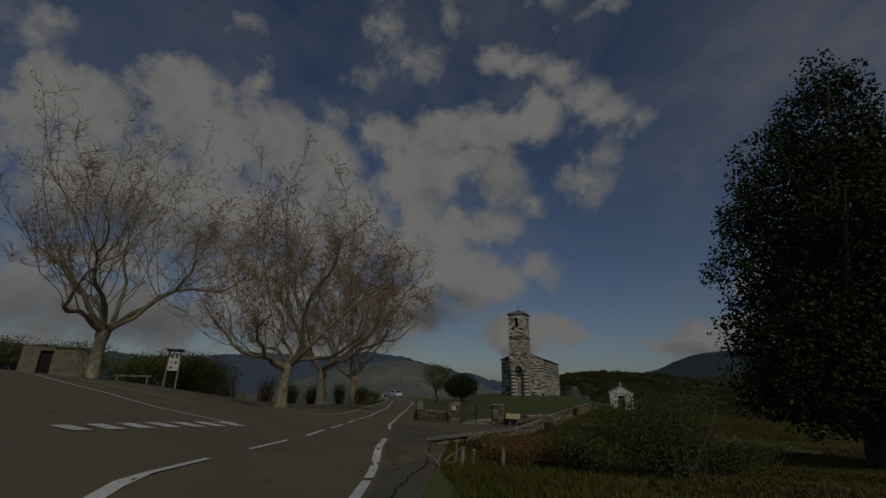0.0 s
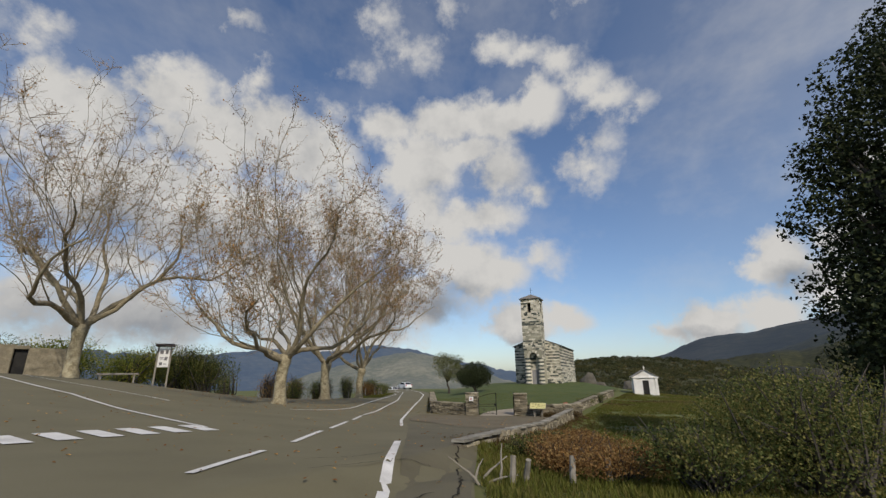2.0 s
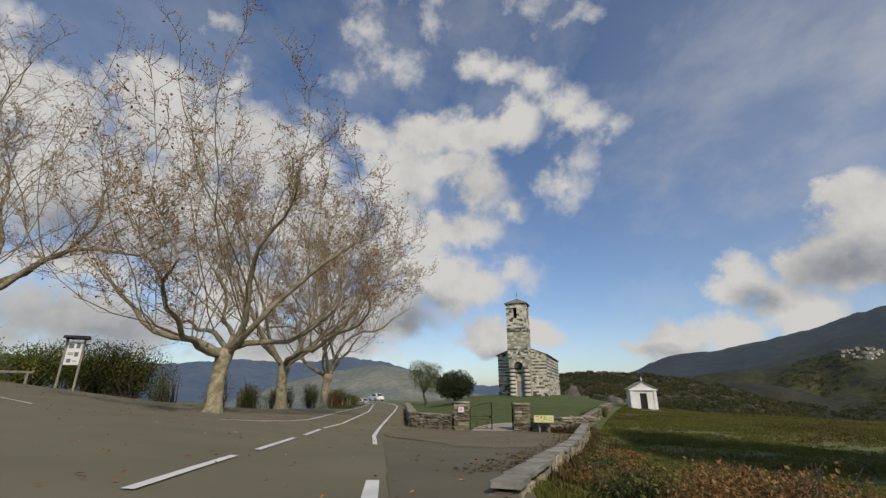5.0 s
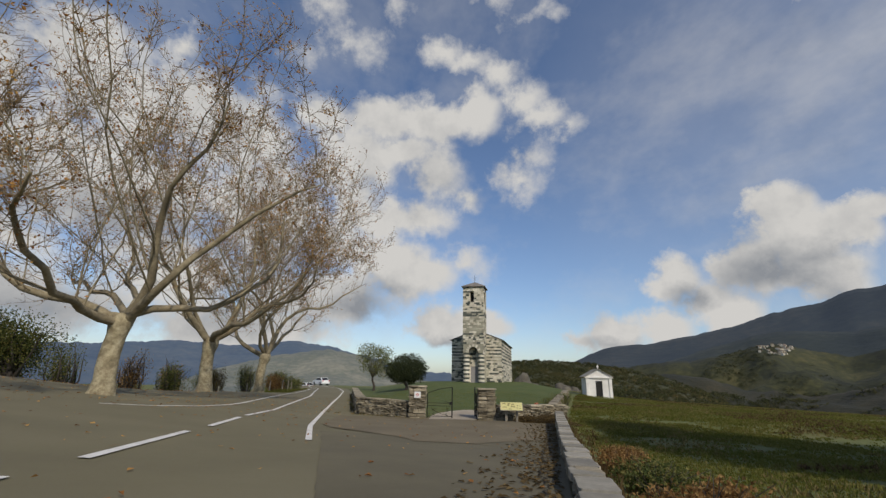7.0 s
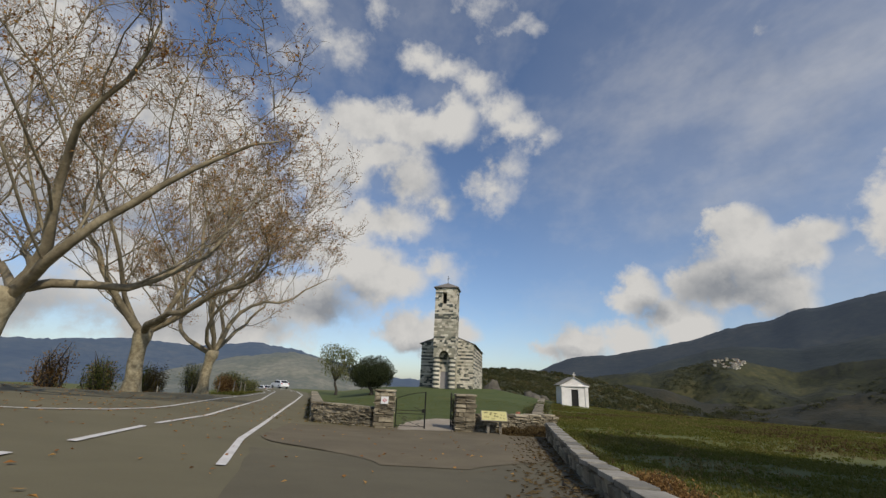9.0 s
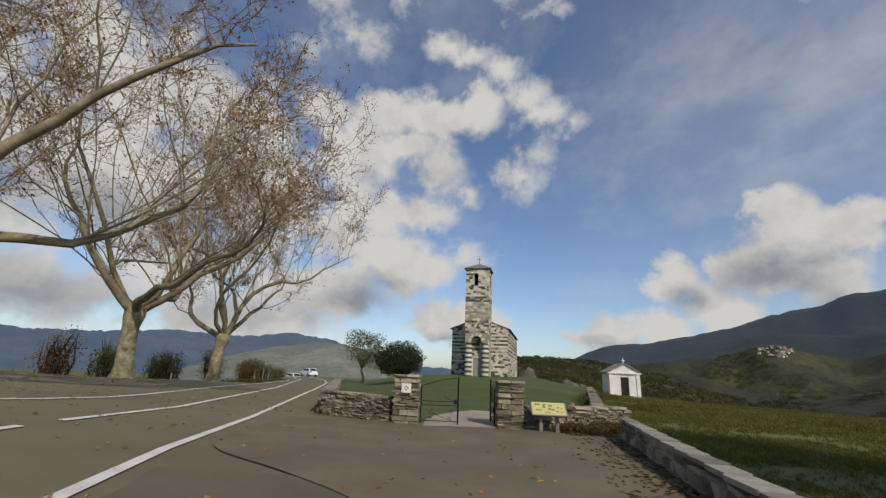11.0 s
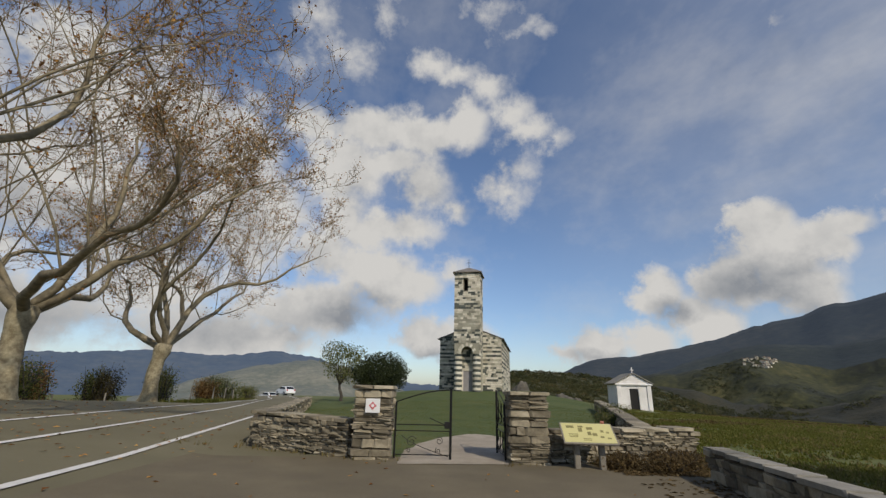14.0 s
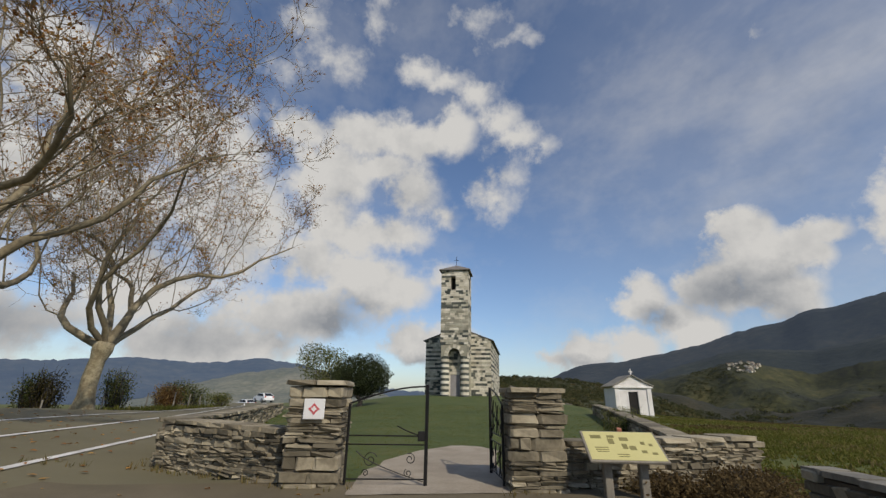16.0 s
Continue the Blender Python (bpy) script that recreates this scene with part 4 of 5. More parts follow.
def plane_tree(x, y, height, spread, trunk_r, fork, seed, label, twigs=1.0, leaves=2500, lean=0.0, limbs=6, turn=0.0):
    r = random.Random(seed)
    z0 = ground(x, y)
    t = thing("plane_tree", pose(x, y, z0), label, "tree", "row of plane trees")
    v, f = [], []
    n = 8
    pts = [Vector((lean * (k / n) ** 1.3 * fork + .06 * math.sin(k), .04 * math.cos(k * 1.3), -.25 + (fork + .25) * k / n)) for k in range(n + 1)]
    radii = [trunk_r * (1.55 if k == 0 else 1.2 if k == 1 else 1.0 - .02 * k if k < n - 1 else 1.12) for k in range(n + 1)]
    tube(v, f, pts, radii, 14)
    for i, q in enumerate(v):
        q += Vector((q.x, q.y, 0)) * 0.10 * noise.noise(q * 1.7 + Vector((seed, 0, 0)))
    part("trunk", mesh_of("trunk", v, f, BARK, True), BARK, t, "mottled pale bark trunk")
    top = pts[-1]
    v2, f2 = [], []         # twigs
    tips = []

    def spray(p2, ln, q0, dens, size):
        """Twigs off a branch line."""
        last = len(p2) - 1
        for q in range(q0, last + 1):
            for _ in range(dens):
                d3 = ((p2[q] - p2[q - 1]).normalized() * .6 + rand_dir(r) * 1.0 + Vector((0, 0, .15))).normalized()
                l3 = size * r.uniform(.45, 1.25)
                p3 = bend_path(r, p2[q].lerp(p2[q - 1], r.random()), d3, l3, 4, .04, .32)
                tube(v2, f2, p3, [.016, .013, .010, .007, .0035], 3)
                for u in (1, 2, 3, 4):
                    for _ in range(1 if r.random() < .5 else 2):
                        p4 = bend_path(r, p3[u], (p3[u] - p3[u - 1]).normalized() * .7 + rand_dir(r), l3 * r.uniform(.25, .6), 2, .02, .35)
                        tube(v2, f2, p4, [.007, .005, .0025], 3)
                        tips.append(p4[-1])

    for i in range(limbs):
        w = turn + 2 * math.pi * (i + r.uniform(-.3, .3)) / limbs
        rise = r.uniform(.3, .7) if i % 3 else r.uniform(.9, 1.6)
        d = Vector((math.cos(w), math.sin(w), rise))
        lv, lf = [], []
        reach = spread * r.uniform(.9, 1.1)
        start = top - Vector((0, 0, r.uniform(.05, .4)))
        path = bend_path(r, start, d, reach * 1.15, 10, .035, .40)
        rr = trunk_r * r.uniform(.38, .54)
        radii = [rr * (1 - .082 * k) for k in range(11)]
        tube(lv, lf, path, radii, 8)
        for k in range(2, 11):
            s = path[k]
            out = Vector((s.x - top.x, s.y - top.y, 0))
            far = min(1, out.length / (spread * 1.1))
            for _ in range(1 if r.random() < .6 or k > 8 else 2):
                if r.random() < .22 and k < 10:
                    continue
                ln = (height - s.z) * r.uniform(.55, 1.0) * (1 - .5 * far ** 2)
                dd = Vector((0, 0, .9)) + out.normalized() * r.uniform(-.1, .75) + rand_dir(r) * .7
                if k > 3 and r.random() < .3:       # low side branches
                    ln *= .42
                    dd = Vector((0, 0, r.uniform(-.15, .3))) + out.normalized() * .7 + rand_dir(r) * .8
                p2 = bend_path(r, s, dd, ln, 10, .13, .27)
                r2 = max(.016, radii[k] * r.uniform(.17, .32))
                tube(lv, lf, p2, [r2 * (1 - .085 * q) + .003 for q in range(11)], 5)
                spray(p2, ln, 6, max(1, round(2 * twigs)), .9)
                # side branches
                for q in range(2, 10):
                    if r.random() < .22:
                        continue
                    d3 = ((p2[q] - p2[q - 1]).normalized() * .7 + rand_dir(r) * .9).normalized()
                    l3 = ln * r.uniform(.18, .34) * (1.1 - .05 * q)
                    p3 = bend_path(r, p2[q], d3, l3, 6, .08, .26)
                    r3 = max(.010, r2 * .38 * (1 - .06 * q))
                    tube(lv, lf, p3, [r3 * (1 - .12 * u) + .002 for u in range(7)], 4)
                    spray(p3, l3, 3, max(1, round(1.2 * twigs)), .8)
        spray(path, reach, 4, 3, 1.2)
        part("limb", mesh_of("limb", lv, lf, LIMBBARK, True), LIMBBARK, t)
    tw = part("twig_growth", mesh_of("twig_growth", v2, f2, TWIG), TWIG, t)
    tw["kind"] = "stuff"
    leaf_cloud(t, "dead_leaves", [r.choice(tips) for _ in range(leaves)], .10, DEADLEAF, r, .12)
    return t


def leaf_cloud(parent, name, centres, size, mat, r, scatter=0.0, label="", stuff=True):
    """Many small folded leaves about the given points."""
    verts, faces = [], []
    for c in centres:
        p = c + rand_dir(r) * r.uniform(0, scatter)
        a = rand_dir(r)
        b = a.orthogonal().normalized()
        b.rotate(Matrix.Rotation(r.uniform(0, 6.28), 3, a))
        nrm = a.cross(b)
        s = size * r.uniform(.6, 1.35)
        k = len(verts)
        verts += [p - a * s * .5, p + b * s * .34 + nrm * s * .12, p + a * s * .5, p - b * s * .34 + nrm * s * .12]
        faces += [(k, k + 1, k + 2), (k, k + 2, k + 3)]
    ob = part(name, mesh_of(name, verts, faces, mat), mat, parent, label)
    if stuff:
        ob["kind"] = "stuff"
    return ob


def lump_points(r, lumps, n, shell=.45):
    """Points in an uneven crown made of lumps (centre, radii)."""
    vol = [a.x * a.y * a.z for _, a in lumps]
    pts = []
    while len(pts) < n:
        c, a = r.choices(lumps, vol)[0]
        d = rand_dir(r)
        k = 1 + .30 * noise.noise(d * 2.2 + c) + .22 * noise.noise(d * 5.5 + c)
        rad = (1 - shell * r.random() ** 1.6) * k
        pts.append(c + Vector((d.x * a.x, d.y * a.y, d.z * a.z)) * rad)
    return pts


def leafy_tree(name, x, y, trunk_h, trunk_r, lumps, n, leaf, mat, seed, label, category="tree", group="", stems=7, bark=None, inner=True):
    """Trunk, limbs to each lump and a crown of single leaves."""
    r = random.Random(seed)
    bark = bark or DARKBARK
    t = thing(name, pose(x, y, ground(x, y)), label, category, group)
    lumps = [(Vector(c), Vector(a)) for c, a in lumps]
    v, f = [], []
    pts = [Vector((.05 * k * math.sin(seed + k), .05 * k * math.cos(seed * 2 + k), -.2 + (trunk_h + .2) * k / 5)) for k in range(6)]
    tube(v, f, pts, [trunk_r * (1.4 - .1 * k) for k in range(6)], 10)
    part("trunk", mesh_of("trunk", v, f, bark, True), bark, t)
    v, f = [], []
    for c, a in lumps:
        for _ in range(max(1, stems // 2)):
            end = c + Vector((r.uniform(-.6, .6) * a.x, r.uniform(-.6, .6) * a.y, r.uniform(-.2, .8) * a.z))
            mid = (pts[-1] + end) / 2 + rand_dir(r) * .15 * a.length
            tube(v, f, [pts[-1], (pts[-1] + mid) / 2 + rand_dir(r) * .1, mid, (mid + end) / 2 + rand_dir(r) * .1, end], [trunk_r * .45, trunk_r * .35, trunk_r * .25, trunk_r * .16, .01], 5)
    part("branching", mesh_of("branching", v, f, bark, True), bark, t)
    leaf_cloud(t, "crown", lump_points(r, lumps, n), leaf, mat, r, leaf)
    return t


plane_tree(-24.2, 32.6, 21.5, 9.0, .40, 3.3, 21, "tall leafless plane tree with a pale trunk beside the car park", 1.0, 2500, 0.02, 7, .3)
plane_tree(-10.75, 33.0, 19.0, 7.8, .36, 2.9, 34, "bare plane tree with mottled trunk and a few brown leaves", 1.0, 8000, 0.06, 7, -.16)
plane_tree(-11.7, 44.6, 21.0, 9.4, .40, 3.2, 47, "bare plane tree with spreading limbs and brown leaves at the roadside", 1.0, 11000, -0.02, 7, .5)
plane_tree(-10.9, 53.2, 20.5, 10.2, .37, 3.0, 52, "bare plane tree with russet leaves still on its outer twigs", 1.0, 16000, 0.08, 7, .2)

# the great dark holm oak over the field
oak_rng = random.Random(8)
oak_lumps = [((0, 0, 5.5), (3.7, 3.6, 3.4)), ((-1.0, -.6, 3.2), (3.4, 3.0, 2.0)), ((.6, .3, 9.0), (3.3, 3.3, 3.2)), ((1.2, .3, 12.4), (2.2, 2.2, 2.6)), ((1.5, .2, 15.0), (1.0, 1.0, 1.5)), ((2.5, 1, 7), (3.6, 3.4, 5)), ((-.3, .3, 2.4), (3.4, 3.0, 1.5)), ((3.5, -2.5, 4), (3, 3, 3.4))]
for k in range(30):
    z = oak_rng.uniform(2.0, 14.0)
    w, rad = oak_rng.uniform(0, 6.28), 3.9 * (1 - max(0, z - 7) / 11.0)
    oak_lumps.append(((.4 + rad * math.cos(w), rad * math.sin(w), z), (oak_rng.uniform(.7, 1.3), oak_rng.uniform(.7, 1.3), oak_rng.uniform(.6, 1.1))))
leafy_tree("holm_oak", 15.6, 18.6, 2.6, .45, oak_lumps, 120000, .15, OAKLEAF, 61, "tall dense holm oak with very dark evergreen foliage", stems=2)
# by the church: a round evergreen and a thin autumn tree
leafy_tree("round_evergreen", 1.5, 65.5, .8, .16, [((0, 0, 2.3), (2.15, 2.1, 1.6)), ((-.8, 0, 1.9), (1.5, 1.5, 1.1)), ((.8, .2, 2.0), (1.5, 1.5, 1.2))], 30000, .10, OAKLEAF, 62, "round dark evergreen tree on the church lawn")
leafy_tree("thin_tree", -2.4, 75.5, 1.6, .14, [((0, 0, 4.0), (2.2, 2.1, 1.9)), ((1.4, 0, 3.0), (1.8, 1.6, 1.4)), ((-1.0, 0, 5.0), (1.5, 1.4, 1.2)), ((1.2, 0, 4.8), (1.3, 1.3, 1.0))], 6500, .14, SHRUBLEAF, 63, "thin young tree with sparse olive leaves behind the evergreen")


def shrub(name, x, y, w, h, n, leaf, mat, seed, label, group="", twigs=40):
    r = random.Random(seed)
    t = thing(name, pose(x, y, ground(x, y)), label, "shrub", group)
    lumps = [(Vector((r.uniform(-.4, .4) * w, r.uniform(-.3, .3) * w, h * r.uniform(.35, .62))), Vector((w * r.uniform(.3, .5), w * r.uniform(.3, .5), h * r.uniform(.3, .42)))) for _ in range(6)]
    v, f = [], []
    for _ in range(twigs):
        c, a = r.choice(lumps)
        end = c + Vector((r.uniform(-.9, .9) * a.x, r.uniform(-.9, .9) * a.y, r.uniform(.2, 1.25) * a.z))
        root = Vector((r.uniform(-.15, .15) * w, r.uniform(-.15, .15) * w, -.05))
        mid = (root + end) / 2 + rand_dir(r) * .12 * h
        tube(v, f, [root, mid, end], [.02 * h, .012 * h, .003], 4)
    part("woody_growth", mesh_of("woody_growth", v, f, DARKBARK), DARKBARK, t)["kind"] = "stuff"
    leaf_cloud(t, "foliage", lump_points(r, lumps, n, .8), leaf, mat, r, leaf * 1.5)
    return t


shrub("bramble_bush", 6.2, 13.3, 2.5, 2.1, 22000, .045, SHRUBLEAF, 71, "straggling green bramble bush at the edge of the field", twigs=60)
shrub("bramble_bush", 4.3, 12.9, 1.3, .95, 4500, .05, SHRUBLEAF, 72, "low olive bramble by the fence stakes", twigs=60)
shrub("bramble_bush", 2.7, 15.0, 1.1, .6, 2600, .05, RUSTLEAF, 73, "low rusty bramble against the boundary wall", twigs=50)
for bx, by, w, h in ((3.1, 16.4, 1.5, .75), (3.9, 17.9, 1.5, .6), (3.4, 13.9, 1.3, .6)):
    shrub("bramble_bush", bx, by, w, h, 4200, .045, RUSTLEAF, 75 + int(by), "dark rusty bramble thicket at the outer side of the wall", twigs=60)
shrub("bramble_bush", 7.8, 14.6, 2.0, 1.1, 6000, .055, SHRUBLEAF, 74, "green bramble spreading over the field edge", twigs=80)
for k, (bx, by, w, h, mt) in enumerate(((-30.5, 39.0, 5.0, 3.6, GREENLEAF), (-27.2, 41.0, 4.6, 3.8, GREENLEAF), (-24.6, 43.2, 4.6, 4.2, SHRUBLEAF), (-22.2, 43.6, 4.0, 4.2, SHRUBLEAF), (-36, 37.5, 6.0, 3.6, SHRUBLEAF), (-42, 36.5, 6, 3.8, GREENLEAF))):
    shrub("hedge_bush", bx, by, w, h + .4, 12000, .12, mt, 80 + k, "yellow-green leafy bush at the car park edge" if mt is GREENLEAF else "dark green leafy bush at the car park edge", "bushes at the car park edge", 30)
for k, (bx, by, w, h, mt) in enumerate(((-21.5, 55, 3.0, 5.0, RUSTLEAF), (-18.7, 55.5, 2.6, 4.2, SHRUBLEAF), (-18.5, 62.0, 2.5, 3.8, SHRUBLEAF), (-15.6, 66, 2.6, 3.8, SHRUBLEAF), (-13.6, 69, 2.2, 2.4, RUSTLEAF), (-13.8, 76, 3.0, 3.0, SHRUBLEAF), (-24.5, 52, 3.2, 5.0, SHRUBLEAF), (-15.5, 90, 3, 2.2, SHRUBLEAF), (-20.0, 58.5, 2.0, 4.4, RUSTLEAF), (-16.9, 60.5, 1.8, 3.4, DULLSCRUB), (-14.6, 72.5, 2.4, 3.0, SHRUBLEAF), (-27.5, 50, 2.6, 4.6, RUSTLEAF))):
    shrub("verge_bush", bx, by, w * .75, h * 1.0, 3200, .11, mt, 95 + k, "rust-coloured bush on the far verge" if mt is RUSTLEAF else "olive-green bush on the far verge", "bushes along the verge", 25)
for k, (bx, by, w, h, mt) in enumerate(((2.5, 17.6, 1.0, .6, SHRUBLEAF), (3.0, 20.0, .9, .5, RUSTLEAF), (3.7, 22.0, 1.0, .55, SHRUBLEAF), (4.7, 24.5, 1.0, .5, RUSTLEAF), (5.8, 27.0, .9, .4, RUSTLEAF), (10.2, 43.5, 1.2, .7, SHRUBLEAF), (12.4, 47, 1.4, .9, SHRUBLEAF))):
    shrub("wall_bramble", bx, by, w, h, 2400, .05, mt, 120 + k, "rusty bramble at the outer foot of the wall" if mt is RUSTLEAF else "olive bramble at the outer foot of the wall", "brambles along the walls", 40)


for bx, by, w, h in ((6.9, 35.55, 1.0, .42), (6.1, 35.95, .8, .3), (7.5, 36.1, .8, .4)):
    shrub("dead_bramble", bx, by, w, h, 1800, .05, BRACKEN, 140 + int(bx * 3), "dark dead bramble heaped in the corner by the wall", "dead brambles in the corner", 50)


# ---- churchyard ground ----
def in_yard(x, y):
    left = lerp_table([(36.9, .9), (38.9, -1.5), (63, -3.7), (95, -6)], y)
    right = lerp_table([(36.8, 8.0), (37.1, 7.6), (57, 16.6), (95, 30)], y)
    front = lerp_table([(-1.7, 39.0), (.6, 37.2), (1.2, 36.9), (4.6, 36.5), (8.2, 36.8)], x)
    return left < x < right and front < y < 95


tagged(sheet("lawn", in_yard, -8, 30, 36, 95, 0.5, 0.02, LAWN), "short green lawn rising to the church", "lawn", kind="structure")


def on_path(x, y):
    wob = .25 * noise.noise((x * .8, y * .8, 2))
    left = lerp_table([(36.0, 1.5), (38.0, 1.9), (40.0, 2.7), (41.3, 3.8)], y)
    right = lerp_table([(36.0, 3.9), (38.5, 4.3), (40.5, 4.9), (41.3, 4.3)], y)
    return left + wob < x < right + wob and 36.2 < y < 41.3 + wob


def path_mesh():
    verts, faces = [], []
    n, m = 34, 14
    for i in range(n + 1):
        y = 36.15 + 5.2 * i / n
        lx = lerp_table([(36.0, 1.5), (38.0, 1.8), (39.4, 2.35), (40.6, 3.1), (41.35, 4.0)], y) + .09 * noise.noise((0, y * 1.7, 2))
        rx = lerp_table([(36.0, 3.85), (38.5, 4.3), (40.3, 4.85), (41.0, 4.7), (41.35, 4.25)], y) + .09 * noise.noise((9, y * 1.7, 2))
        for k in range(m + 1):
            x = lx + (rx - lx) * k / m
            verts.append((x, y, ground(x, y) + .034 + .006 * noise.noise((x * 3, y * 3, 0))))
    for i in range(n):
        for k in range(m):
            a = i * (m + 1) + k
            faces.append((a, a + 1, a + m + 2, a + m + 1))
    return mesh_of("gravel_path", verts, faces, GRAVEL, True)


tagged(new("gravel_path", path_mesh()), "pale gravel path inside the gate", "path", kind="structure")

# ---- iron gate ----
GATE = 1.25


def gate_leaf(m, width, label, dense=False):
    t = thing("iron_gate", m, label, "gate", "churchyard gate leaves")
    h0, h1 = 1.12, 1.38
    part("hinge_post", bar_mesh("hinge_post", [(0, 0, .02), (0, 0, h0)], .022, IRON), IRON, t)
    part("end_post", bar_mesh("end_post", [(width, 0, -.02), (width, 0, h1 + .03)], .028, IRON), IRON, t)
    arc = [(width * k / 10, 0, h0 + (h1 - h0) * math.sin(math.pi / 2 * k / 10)) for k in range(11)]
    part("top_rail", bar_mesh("top_rail", arc, .013, IRON), IRON, t)
    for z in (.09, .55, .67):
        part("rail", bar_mesh("rail", [(0, 0, z), (width, 0, z)], .011, IRON), IRON, t)

    def scroll(cx, cz, r0, turns, flip, start):
        n = 22
        return [(cx + flip * r0 * (1 - .75 * k / n) * math.cos(start + turns * 6.283 * k / n), .0, cz + r0 * (1 - .75 * k / n) * math.sin(start + turns * 6.283 * k / n)) for k in range(n + 1)]

    for cx, cz, r0, flip, st in ((width * .30, .34, .11, 1, 0.4), (width * .80, .36, .08, -1, 1.0), (width * .78, .17, .06, 1, 2.0), (width * .25, .17, .05, -1, 0)):
        part("scroll", bar_mesh("scroll", scroll(cx, cz, r0, 1.4, flip, st), .007, IRON, 5), IRON, t)
    part("sweep_bar", bar_mesh("sweep_bar", [(width * (.12 + .85 * k / 8), 0, .46 - .40 * (k / 8) ** .7) for k in range(9)], .008, IRON, 5), IRON, t)
    part("sweep_bar", bar_mesh("sweep_bar", [(width * (.97 - .35 * k / 8), 0, .67 + .14 * (k / 8) ** 1.5) for k in range(9)], .010, IRON, 5), IRON, t)
    if dense:       # branching uprights of the second leaf
        for k in range(5):
            x0, bow = width * (.16 + .17 * k), .09 * (1 if k % 2 else -1)
            part("wavy_bar", bar_mesh("wavy_bar", [(x0 + bow * math.sin(3.3 * q / 8), 0, .68 + (.40 + .04 * k) * q / 8) for q in range(9)], .008, IRON, 5), IRON, t)
            part("wavy_bar", bar_mesh("wavy_bar", [(x0 - bow * math.sin(3.0 * q / 8), 0, .10 + .44 * q / 8) for q in range(9)], .008, IRON, 5), IRON, t)
            part("scroll", bar_mesh("scroll", scroll(x0, .80 + .05 * k, .055, 1.2, 1 if k % 2 else -1, .6 * k), .006, IRON, 5), IRON, t)
    part("lock_plate", box_bm(width - .13, width - .02, -.02, .02, .60, .74, .01), IRON, t)
    return t


gz = ground(2.0, 36.7)
gate_leaf(pose(1.50, 36.82, gz + .02, 0, 0, -7), 1.17, "closed leaf of a black wrought-iron gate with scrolls")
gate_leaf(pose(3.80, 36.50, gz + .02, 0, 0, 83), 1.15, "open leaf of a black wrought-iron gate swung inwards", True)

# ---- plaque on the pillar ----
plaque = thing("plaque", pose(1.0, 36.60, -.115, 0, 0, -8), "small white enamel plaque with a red diamond emblem on the pillar", "sign")
part("plate", box_bm(-.15, .15, -.025, 0, -.14, .14, .006), WHITEBOARD, plaque)
for a, b in ((.085, .004), (.045, .006)):
    bm = bmesh.new()
    vs = [bm.verts.new((a * math.sin(w) * q, -.025 - b, a * math.cos(w) * q)) for w, q in ((0, 1), (.785, .62), (1.571, 1), (2.356, .62), (3.1416, 1), (3.927, .62), (4.712, 1), (5.498, .62))]
    bm.faces.new(vs)
    g2 = bmesh.ops.extrude_face_region(bm, geom=bm.faces[:])
    bmesh.ops.translate(bm, vec=(0, b, 0), verts=[q for q in g2["geom"] if isinstance(q, bmesh.types.BMVert)])
    part("emblem", bm, REDINK if a > .05 else WHITEBOARD, plaque)

# ---- reading panel ----
panel = thing("reading_panel", pose(5.28, 35.72, ground(5.28, 35.72), 0, 0, -14), "slanted cream information panel on two grey wooden posts", "sign")
for s in (-1, 1):
    part("post", box_bm(s * .24 - .055, s * .24 + .055, -.05, .07, -.08, .60, .012), WOOD, panel)
tilt = Matrix.Translation((0, 0, .66)) @ Matrix.Rotation(radians(33), 4, "X")
bm = box_bm(-.52, .52, -.31, .31, -.02, .02, .008)
bmesh.ops.transform(bm, matrix=tilt, verts=bm.verts[:])
board = part("tray", bm, WOOD, panel, "pale wooden frame")
bm = box_bm(-.49, .49, -.285, .285, .018, .026)
bmesh.ops.transform(bm, matrix=tilt, verts=bm.verts[:])
sheet_ob = part("print", bm, PANEL, panel, "cream printed sheet with small olive pictures")
r = random.Random(9)
for cx, cy, w, h in ((-.33, .17, .15, .07), (-.12, .18, .10, .05), (-.14, .08, .08, .11), (.05, .13, .12, .07), (.02, -.02, .07, .10), (.12, -.05, .09, .08), (.28, .05, .06, .06), (.38, .02, .05, .05), (.25, -.12, .07, .05), (.38, -.15, .07, .04), (-.30, -.05, .18, .015), (-.30, -.09, .18, .015), (-.30, -.13, .16, .015), (-.05, -.18, .16, .015), (-.05, -.22, .14, .015)):
    bm = box_bm(cx - w / 2, cx + w / 2, cy - h / 2, cy + h / 2, .025, .029)
    bmesh.ops.transform(bm, matrix=tilt, verts=bm.verts[:])
    part("printed_patch", bm, OLIVEINK, sheet_ob)

# ---- notice board by the car park ----
nb = thing("notice_board", pose(-22.3, 38.3, 1.0, 0, 0, 30), "wooden notice board with a white poster under a small roof", "notice board")
for s in (-1, 1):
    part("post", box_bm(s * .42 - .06, s * .42 + .06, -.06, .06, -.8, 2.75, .012), WOOD, nb)
bm = bmesh.new()
for s in (-1, 1):
    vs = box(bm, -.62, .62, 0, .42, 0, .05)
    bmesh.ops.transform(bm, matrix=Matrix.Translation((0, 0, 2.95)) @ Matrix.Rotation(0 if s > 0 else math.pi, 4, "Z") @ Matrix.Rotation(radians(-24), 4, "X"), verts=vs)
part("roof", bm, BROWNWOOD, nb, "dark brown board roof")
poster = part("poster", box_bm(-.36, .36, -.05, -.01, 1.25, 2.62, .01), WHITEBOARD, nb, "white printed poster")
